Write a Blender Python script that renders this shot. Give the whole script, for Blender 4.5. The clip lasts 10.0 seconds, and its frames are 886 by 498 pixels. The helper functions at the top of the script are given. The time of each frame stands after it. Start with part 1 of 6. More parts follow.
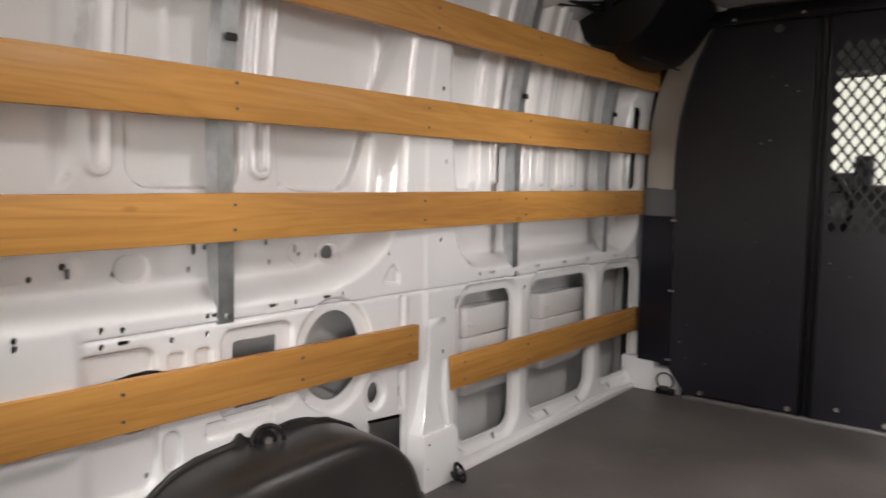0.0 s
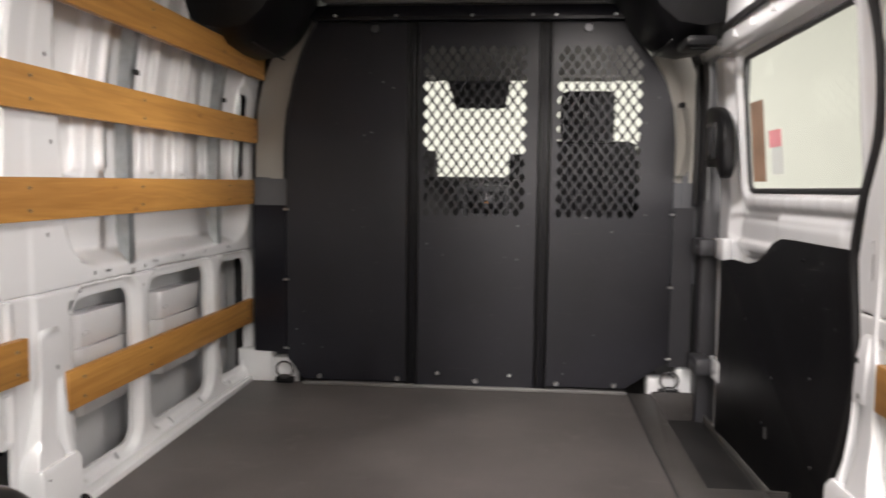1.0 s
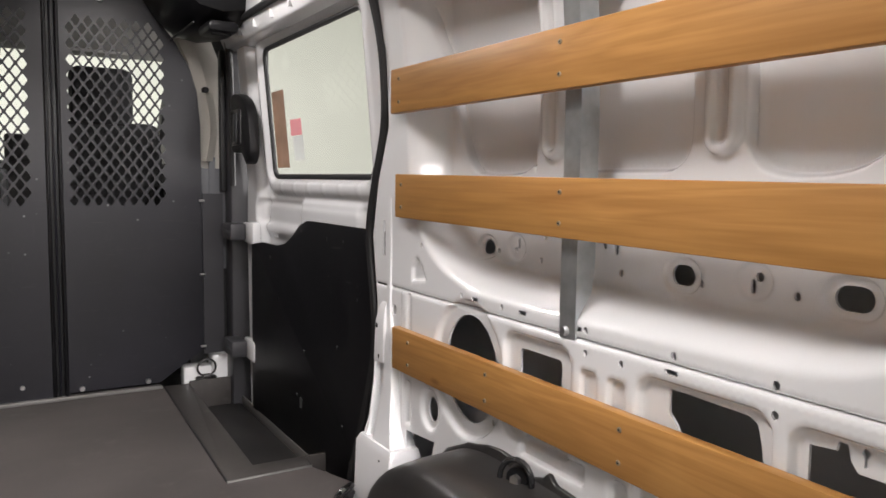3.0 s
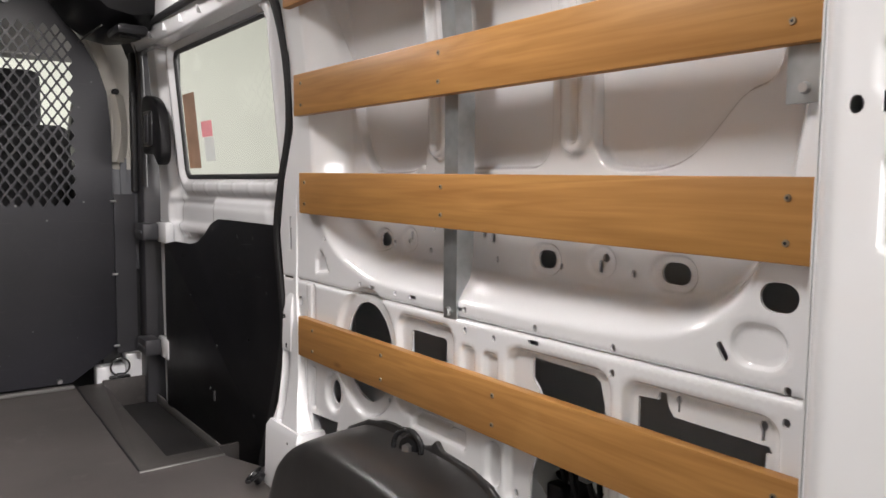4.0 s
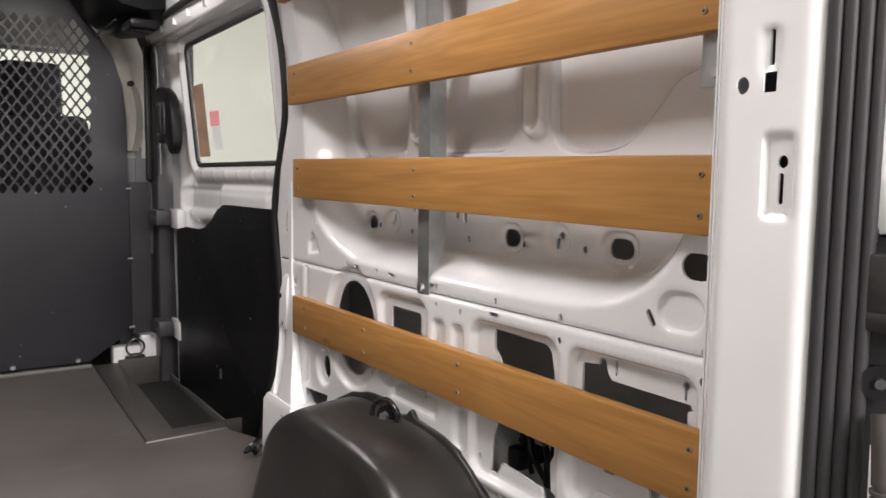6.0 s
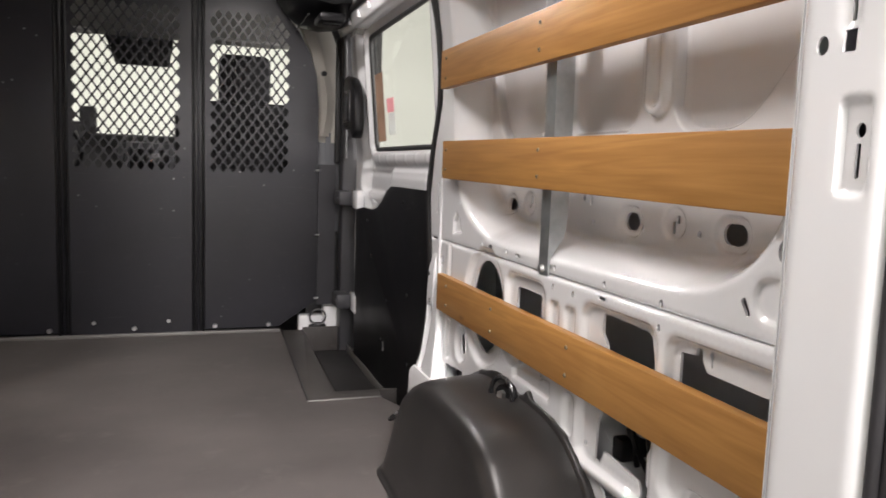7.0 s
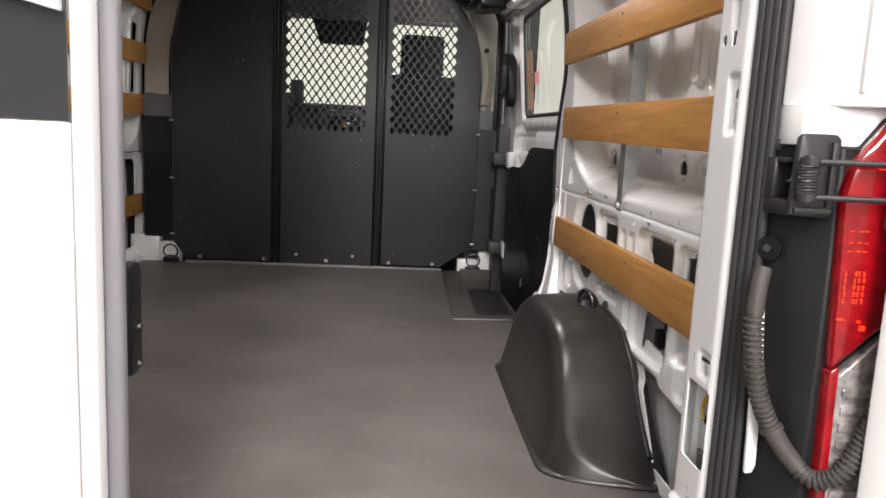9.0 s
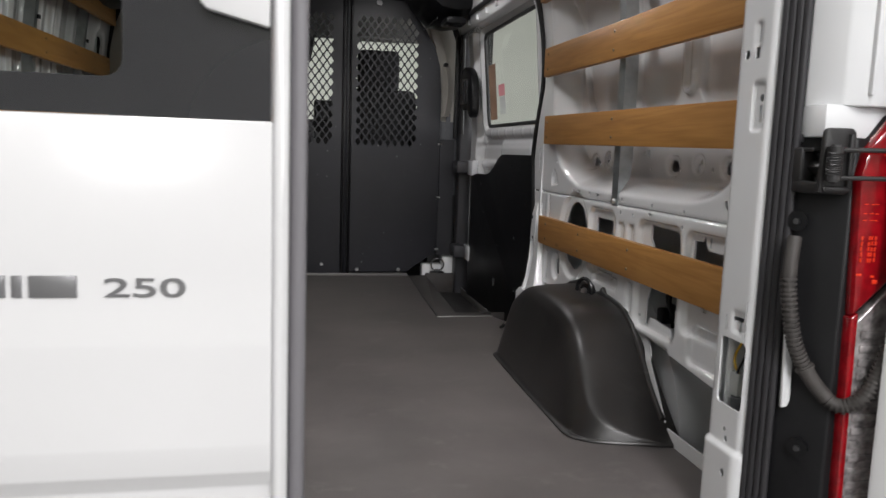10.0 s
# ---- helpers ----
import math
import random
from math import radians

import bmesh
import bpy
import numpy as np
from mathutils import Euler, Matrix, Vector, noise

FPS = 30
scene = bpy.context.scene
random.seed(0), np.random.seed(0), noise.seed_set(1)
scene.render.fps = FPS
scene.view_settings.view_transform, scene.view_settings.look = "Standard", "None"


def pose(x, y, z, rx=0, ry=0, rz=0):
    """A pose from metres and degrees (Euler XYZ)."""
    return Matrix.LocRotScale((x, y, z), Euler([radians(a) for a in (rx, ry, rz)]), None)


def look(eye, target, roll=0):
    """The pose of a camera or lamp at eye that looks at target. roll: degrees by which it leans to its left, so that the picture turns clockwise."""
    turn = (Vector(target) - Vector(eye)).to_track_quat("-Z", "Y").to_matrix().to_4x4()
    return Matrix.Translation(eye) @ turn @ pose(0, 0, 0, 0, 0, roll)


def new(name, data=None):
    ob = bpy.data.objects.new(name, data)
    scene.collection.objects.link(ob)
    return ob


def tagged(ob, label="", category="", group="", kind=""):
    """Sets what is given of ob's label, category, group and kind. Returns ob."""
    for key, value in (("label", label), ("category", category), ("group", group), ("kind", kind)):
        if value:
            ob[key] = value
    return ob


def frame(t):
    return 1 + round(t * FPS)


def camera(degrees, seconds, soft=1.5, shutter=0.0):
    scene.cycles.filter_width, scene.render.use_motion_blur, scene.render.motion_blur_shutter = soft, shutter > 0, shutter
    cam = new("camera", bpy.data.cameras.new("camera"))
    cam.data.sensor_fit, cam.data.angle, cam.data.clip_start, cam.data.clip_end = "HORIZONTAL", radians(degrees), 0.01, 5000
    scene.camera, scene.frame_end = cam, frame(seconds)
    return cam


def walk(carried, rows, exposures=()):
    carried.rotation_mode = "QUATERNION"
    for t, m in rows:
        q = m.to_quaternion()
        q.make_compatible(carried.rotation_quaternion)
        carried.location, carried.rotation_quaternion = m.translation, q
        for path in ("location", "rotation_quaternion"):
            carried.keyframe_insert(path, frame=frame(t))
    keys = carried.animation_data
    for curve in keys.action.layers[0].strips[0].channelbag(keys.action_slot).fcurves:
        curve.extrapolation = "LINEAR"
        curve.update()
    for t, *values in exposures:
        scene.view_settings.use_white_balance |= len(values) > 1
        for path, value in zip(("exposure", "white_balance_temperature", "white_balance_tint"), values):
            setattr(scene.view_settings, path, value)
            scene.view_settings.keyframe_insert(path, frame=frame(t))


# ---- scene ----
cam = camera(61.5, 10.0, 1.5, 0.25)
PATH = [
    (0, (0.327, 0.338, 0.756), (-0.89, 1.917, 0.589), 1.0),
    (0.5, (0.209, 0.315, 0.735), (-0.523, 2.169, 0.575), 0.9),
    (1, (0.139, 0.322, 0.728), (-0.027, 2.309, 0.568), 0.7),
    (1.5, (0.133, 0.347, 0.739), (0.457, 2.313, 0.56), 0.4),
    (2, (0.132, 0.348, 0.732), (0.806, 2.222, 0.547), 0.5),
    (2.5, (0.114, 0.352, 0.729), (1.01, 2.13, 0.542), 0.6),
    (3, (0.11, 0.338, 0.725), (1.135, 2.045, 0.545), 0.8),
    (3.2, (0.107, 0.313, 0.715), (1.172, 1.997, 0.545), 1.0),
    (4.3, (0.08, 0.17, 0.715), (1.303, 1.743, 0.548), 0.5),
    (4.5, (0.069, 0.152, 0.706), (1.312, 1.711, 0.547), 0.6),
    (5, (0.055, 0.126, 0.7), (1.326, 1.662, 0.538), 0.3),
    (5.2, (0.054, 0.119, 0.698), (1.324, 1.656, 0.535), 0.3),
    (6.3, (0.164, 0.068, 0.697), (1.188, 1.775, 0.506), 1.0),
    (6.5, (0.192, 0.055, 0.684), (1.128, 1.811, 0.495), 1.3),
    (7, (0.252, 0.005, 0.675), (0.888, 1.889, 0.459), 2.0),
    (7.5, (0.262, -0.065, 0.667), (0.723, 1.864, 0.418), 1.9),
    (8, (0.256, -0.202, 0.654), (0.627, 1.743, 0.378), 1.8),
    (8.5, (0.284, -0.339, 0.653), (0.57, 1.618, 0.354), 1.8),
    (9, (0.307, -0.478, 0.649), (0.466, 1.492, 0.341), 2.8),
    (9.5, (0.265, -0.599, 0.648), (0.451, 1.37, 0.35), 3.2),
    (9.8, (0.156, -0.616, 0.641), (0.45, 1.341, 0.353), 1.9),
    (10, (0.034, -0.606, 0.616), (0.425, 1.338, 0.356), 2.0),
]
walk(cam, [(t, look(eye, target, roll)) for t, eye, target, roll in PATH],
     [(0, 0.72, 6750, 12), (0.5, 0.72, 6750, 12), (1.0, 0.88, 6750, 12), (1.5, 0.96, 6750, 12), (2.0, 0.86, 6700, 12), (3.0, 0.68, 6600, 11.5), (5.0, 0.60, 6570, 11.5), (6.5, 0.63, 6650, 12), (8.0, 0.82, 6650, 12),
      (8.5, 0.77, 6650, 12), (9.0, 0.57, 6650, 12), (9.5, 0.1, 6600, 11.5), (10.0, -0.32, 6330, 8.5)])

# ---------------------------------------------------------------- light
world = bpy.data.worlds.new("world")
scene.world = world
world.use_nodes = True
world.node_tree.nodes["Background"].inputs[0].default_value = (0.9, 0.95, 1.0, 1)
world.node_tree.nodes["Background"].inputs[1].default_value = 0.3


def area_lamp(name, x, y, z, sx, sy, watts, colour=(1.0, 0.955, 0.935), tilt=0.0, turn=0.0):
    data = bpy.data.lights.new(name, "AREA")
    data.shape, data.size, data.size_y, data.energy, data.color = "RECTANGLE", sx, sy, watts, colour
    ob = new(name, data)
    ob.matrix_world = pose(x, y, z, tilt, 0, turn)
    return ob


# Unseen ceiling light, taken to hang behind the van.
area_lamp("unseen_ceiling_light", 0.45, -2.2, 3.7, 1.3, 0.8, 60)
# Fill lights added behind the van, unseen, to brighten floor, partition and right wall.
area_lamp("rear_fill_light", 0.25, -3.2, 3.2, 0.7, 0.6, 110, (1.0, 0.955, 0.955), 55)
area_lamp("rear_fill_light", 0.4, -6.6, 2.5, 1.3, 0.8, 170, (1.0, 0.955, 0.955), 74)
# Unseen lights added at the right to brighten the van's left wall.
area_lamp("side_fill_light", 3.0, -1.8, 0.95, 1.2, 1.0, 70, (1.0, 0.96, 0.955), 90, 54)
area_lamp("side_fill_light", 6.85, 2.6, 1.4, 3.0, 1.4, 230, (1.0, 0.98, 0.97), 90, 90)
# Fill light added behind the van to brighten the right wall.
area_lamp("rear_fill_light", -1.8, -5.6, 3.3, 1.3, 0.8, 50, (1.0, 0.96, 0.955), 55, -18)
# Unseen ceiling lights added to brighten the garage round the van.
area_lamp("unseen_ceiling_light", 4.2, 1.8, 3.4, 0.8, 4.0, 60)
area_lamp("unseen_ceiling_light", -3.2, 1.5, 3.4, 0.6, 4.0, 130)
area_lamp("unseen_ceiling_light", 0.0, 8.2, 3.4, 5.0, 0.8, 80)
# Unseen roof lamps: front one inferred, rear one added to brighten the hold.
area_lamp("unseen_cargo_lamp", 0.45, 2.3, 1.366, 0.16, 0.06, 4.8)
area_lamp("unseen_cargo_lamp", 0.25, 1.0, 1.375, 0.30, 0.08, 6.2)


# ---------------------------------------------------------------- materials
def material(name, colour, rough=0.5, metal=0.0, vary=0.0, scale=8.0, bump=0.0, bump_scale=200.0, coat=0.0, spec=0.5, dirt=0.0, dirt_colour=(0.2, 0.19, 0.18)):
    m = bpy.data.materials.new(name)
    m.use_nodes = True
    nt = m.node_tree
    b = nt.nodes["Principled BSDF"]
    b.inputs["Roughness"].default_value = rough
    b.inputs["Metallic"].default_value = metal
    b.inputs["Coat Weight"].default_value = coat
    b.inputs["Coat Roughness"].default_value = 0.08
    b.inputs["Specular IOR Level"].default_value = spec
    b.inputs["Base Color"].default_value = (*colour, 1)
    tc = nt.nodes.new("ShaderNodeTexCoord")
    if vary or dirt:
        n = nt.nodes.new("ShaderNodeTexNoise")
        n.inputs["Scale"].default_value, n.inputs["Detail"].default_value = scale, 6
        nt.links.new(tc.outputs["Object"], n.inputs["Vector"])
        r = nt.nodes.new("ShaderNodeMapRange")
        r.inputs[1].default_value, r.inputs[2].default_value = 0.3, 0.7
        r.inputs[3].default_value, r.inputs[4].default_value = 1 - vary, 1 + vary
        nt.links.new(n.outputs["Fac"], r.inputs[0])
        mul = nt.nodes.new("ShaderNodeMix")
        mul.data_type, mul.blend_type = "RGBA", "MULTIPLY"
        mul.inputs["Factor"].default_value = 1
        mul.inputs["A"].default_value = (*colour, 1)
        nt.links.new(r.outputs[0], mul.inputs["B"])
        out = mul.outputs["Result"]
        if dirt:
            n2 = nt.nodes.new("ShaderNodeTexNoise")
            n2.inputs["Scale"].default_value, n2.inputs["Detail"].default_value, n2.inputs["Roughness"].default_value = scale * 2.7, 10, 0.75
            nt.links.new(tc.outputs["Object"], n2.inputs["Vector"])
            r2 = nt.nodes.new("ShaderNodeMapRange")
            r2.inputs[1].default_value, r2.inputs[2].default_value, r2.inputs[4].default_value = 0.56, 0.72, dirt
            nt.links.new(n2.outputs["Fac"], r2.inputs[0])
            mx = nt.nodes.new("ShaderNodeMix")
            mx.data_type = "RGBA"
            nt.links.new(r2.outputs[0], mx.inputs["Factor"])
            nt.links.new(out, mx.inputs["A"])
            mx.inputs["B"].default_value = (*dirt_colour, 1)
            out = mx.outputs["Result"]
        nt.links.new(out, b.inputs["Base Color"])
        r3 = nt.nodes.new("ShaderNodeMapRange")
        r3.inputs[3].default_value, r3.inputs[4].default_value = rough * 0.85, min(1.0, rough * 1.2)
        nt.links.new(n.outputs["Fac"], r3.inputs[0])
        nt.links.new(r3.outputs[0], b.inputs["Roughness"])
    if bump:
        nb = nt.nodes.new("ShaderNodeTexNoise")
        nb.inputs["Scale"].default_value, nb.inputs["Detail"].default_value = bump_scale, 4
        nt.links.new(tc.outputs["Object"], nb.inputs["Vector"])
        bu = nt.nodes.new("ShaderNodeBump")
        bu.inputs["Strength"].default_value, bu.inputs["Distance"].default_value = bump, 0.002
        nt.links.new(nb.outputs["Fac"], bu.inputs["Height"])
        nt.links.new(bu.outputs[0], b.inputs["Normal"])
    return m


M_WHITE = material("white_paint", (0.80, 0.81, 0.825), 0.22, vary=0.02, scale=5, bump=0.02, bump_scale=60, coat=1.0)
M_PRIMER = material("grey_primer", (0.55, 0.56, 0.57), 0.5, vary=0.06)
M_GALV = material("galvanised_steel", (0.46, 0.49, 0.50), 0.36, metal=0.85, vary=0.16, scale=30)
M_BLACK = material("black_powder_coat", (0.006, 0.006, 0.0105), 0.38, spec=0.42, vary=0.3, scale=4, bump=0.05, bump_scale=500, dirt=0.03, dirt_colour=(0.12, 0.12, 0.12))
M_MAT = material("rubber_floor", (0.112, 0.101, 0.098), 0.48, spec=0.3, vary=0.3, scale=3, bump=0.15, bump_scale=500, dirt=0.6, dirt_colour=(0.185, 0.17, 0.162))
M_PLASTIC = material("black_plastic", (0.007, 0.007, 0.008), 0.4, spec=0.24, vary=0.1, bump=0.1, bump_scale=600)
M_RUBBER = material("rubber_seal", (0.014, 0.014, 0.015), 0.5, vary=0.1)
M_BEIGE = material("beige_trim", (0.42, 0.4, 0.36), 0.65, vary=0.05, bump=0.1, bump_scale=500)
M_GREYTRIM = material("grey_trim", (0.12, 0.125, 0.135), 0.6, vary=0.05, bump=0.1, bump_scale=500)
M_STEEL = material("zinc_fastener", (0.6, 0.6, 0.6), 0.3, metal=1.0)
M_STEP = material("tread_rubber", (0.052, 0.048, 0.046), 0.5, spec=0.25, vary=0.2, scale=6, bump=0.1, bump_scale=500)
M_TREAD = material("tread_pad_rubber", (0.022, 0.021, 0.021), 0.45, spec=0.3, vary=0.4, scale=14, bump=0.1, bump_scale=500, dirt=0.5, dirt_colour=(0.06, 0.056, 0.054))
M_OLIVE = material("olive_plate", (0.1, 0.1, 0.085), 0.6, vary=0.1)
M_PALESEAL = material("pale_seal", (0.15, 0.145, 0.155), 0.45, vary=0.05)
M_CHECK = material("cast_black", (0.02, 0.0195, 0.02), 0.4, vary=0.15, scale=40)
M_SCREW = material("dull_screw", (0.26, 0.2, 0.13), 0.55, metal=0.4)
M_ROOM = material("room_plaster", (0.76, 0.77, 0.72), 0.8, vary=0.03, scale=1.5)
M_CONC = material("garage_floor", (0.22, 0.215, 0.21), 0.4, vary=0.1, scale=2)
M_RED = material("red_lens", (0.24, 0.003, 0.007), 0.14, coat=0.4, vary=0.35, scale=45)
# Dark colour for the shade inside punched holes and screw recesses.
M_HOLE_SHADE = material("hole_shade", (0.015, 0.015, 0.016), 0.8)


M_DEEP = material("deep_black", (0.004, 0.004, 0.005), 0.3, spec=0.25)
M_STEELTRIM = material("brushed_trim", (0.2, 0.195, 0.19), 0.5, metal=0.4, vary=0.1)
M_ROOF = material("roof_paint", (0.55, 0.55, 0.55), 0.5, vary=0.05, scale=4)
M_ROOFLINE = material("headlining", (0.26, 0.255, 0.245), 0.9, vary=0.05, bump=0.1, bump_scale=700)
M_ARCH = material("arch_plastic", (0.020, 0.019, 0.0185), 0.31, spec=0.5, vary=0.35, scale=4, bump=0.12, bump_scale=350, dirt=0.4, dirt_colour=(0.055, 0.052, 0.05))
M_BLACKGLOSS = material("gloss_black", (0.015, 0.015, 0.016), 0.22)
M_GREYBLACK = material("charcoal_coat", (0.045, 0.045, 0.05), 0.45, vary=0.1, bump=0.05, bump_scale=500)
M_BOARD = material("black_hardboard", (0.006, 0.006, 0.007), 0.4, spec=0.22, vary=0.2, scale=6, bump=0.1, bump_scale=400, dirt=0.05, dirt_colour=(0.1, 0.1, 0.1))
M_CORNER = material("corner_plastic", (0.009, 0.009, 0.010), 0.4, spec=0.3, vary=0.2, scale=9, bump=0.05, bump_scale=400)
M_DARKSTEEL = material("dark_steel", (0.12, 0.12, 0.125), 0.35, metal=0.9, vary=0.1, scale=40)
M_SEAL = material("grey_seal", (0.032, 0.031, 0.034), 0.45, spec=0.35, vary=0.1)
M_BODY = material("body_paint", (0.62, 0.62, 0.625), 0.2, vary=0.01, scale=3, coat=0.6)
M_FRIT = material("printed_glass", (0.02, 0.02, 0.023), 0.08, coat=0.5)
M_BADGE = material("badge_grey", (0.2, 0.2, 0.205), 0.35, metal=0.5)
M_CARD = material("brown_paper", (0.36, 0.26, 0.2), 0.8, vary=0.22, scale=9, dirt=0.5, dirt_colour=(0.33, 0.17, 0.09))
M_REDLABEL = material("red_label", (0.62, 0.33, 0.35), 0.6, vary=0.05)
M_GREYLABEL = material("grey_label", (0.58, 0.59, 0.58), 0.6, vary=0.05)
M_YELLOW = material("yellow_plastic", (0.75, 0.45, 0.02), 0.35)
# Bright red for the lens glints and the door reflector.
M_RED_GLINT_REFLECTOR = material("red_glint_reflector", (0.8, 0.045, 0.016), 0.15, coat=0.5)
M_CLEAR = material("clear_lens", (0.34, 0.32, 0.32), 0.15, metal=0.5, vary=0.55, scale=70, bump=0.5, bump_scale=90)
M_HOSE = material("hose_rubber", (0.055, 0.05, 0.047), 0.6, vary=0.2, scale=30)
M_SEAT = material("seat_cloth", (0.013, 0.013, 0.015), 0.9, vary=0.15, scale=60)
M_DASH = material("dash_plastic", (0.014, 0.014, 0.015), 0.55, vary=0.1, bump=0.1, bump_scale=500)
M_ORANGE = material("orange_light", (0.9, 0.3, 0.02), 0.4)
M_ORANGE.node_tree.nodes["Principled BSDF"].inputs["Emission Color"].default_value = (1.0, 0.35, 0.02, 1)
M_ORANGE.node_tree.nodes["Principled BSDF"].inputs["Emission Strength"].default_value = 0.35
SEAM = 0.496


def worn(m, colour, specks=0.5, scratches=0.25, scale=26.0, clouds=0.12):
    """Pale nicks, rubbed clouds and fine scratches over a dark coat."""
    nt = m.node_tree
    b = nt.nodes["Principled BSDF"]
    old = b.inputs["Base Color"].links[0].from_socket
    tc = nt.nodes["Texture Coordinate"]
    out = old
    for sc, lo, hi, amount, kind in (((scale, scale, scale), 0.10, 0.05, specks, "VORONOI"), ((9, 9, 120), 0.70, 0.74, scratches, "NOISE"), ((160, 160, 7), 0.73, 0.77, scratches * 0.7, "NOISE"), ((3, 3, 3), 0.5, 0.8, clouds, "NOISE"), ((30, 30, 30), 0.62, 0.8, clouds, "NOISE")):
        mp = nt.nodes.new("ShaderNodeMapping")
        mp.inputs["Scale"].default_value = sc
        mp.inputs["Rotation"].default_value = (0.0, 0.35, 0.2)
        nt.links.new(tc.outputs["Object"], mp.inputs["Vector"])
        tx = nt.nodes.new("ShaderNodeTexVoronoi" if kind == "VORONOI" else "ShaderNodeTexNoise")
        tx.inputs["Scale"].default_value = 1.0
        nt.links.new(mp.outputs[0], tx.inputs["Vector"])
        rr = nt.nodes.new("ShaderNodeMapRange")
        rr.inputs[1].default_value, rr.inputs[2].default_value, rr.inputs[4].default_value = lo, hi, amount
        nt.links.new(tx.outputs["Distance" if kind == "VORONOI" else "Fac"], rr.inputs[0])
        fac = rr.outputs[0]
        if kind == "VORONOI":
            big = nt.nodes.new("ShaderNodeTexNoise")
            big.inputs["Scale"].default_value = 4.0
            nt.links.new(tc.outputs["Object"], big.inputs["Vector"])
            gate = nt.nodes.new("ShaderNodeMapRange")
            gate.inputs[1].default_value, gate.inputs[2].default_value = 0.5, 0.62
            nt.links.new(big.outputs["Fac"], gate.inputs[0])
            mul = nt.nodes.new("ShaderNodeMath")
            mul.operation = "MULTIPLY"
            nt.links.new(fac, mul.inputs[0])
            nt.links.new(gate.outputs[0], mul.inputs[1])
            fac = mul.outputs[0]
        mx = nt.nodes.new("ShaderNodeMix")
        mx.data_type = "RGBA"
        nt.links.new(fac, mx.inputs["Factor"])
        nt.links.new(out, mx.inputs["A"])
        mx.inputs["B"].default_value = (*colour, 1)
        out = mx.outputs["Result"]
    nt.links.new(out, b.inputs["Base Color"])


worn(M_BLACK, (0.2, 0.2, 0.21), 0.8, 0.03, 22.0, 0.014)
worn(M_BOARD, (0.12, 0.12, 0.12), 0.7, 0.2, 18.0, 0.03)
worn(M_MAT, (0.17, 0.16, 0.155), 0.2, 0.25, 30.0)
worn(M_STEP, (0.14, 0.132, 0.125), 0.3, 0.35, 30.0, 0.2)
worn(M_ARCH, (0.085, 0.08, 0.077), 0.2, 0.3, 30.0, 0.08)


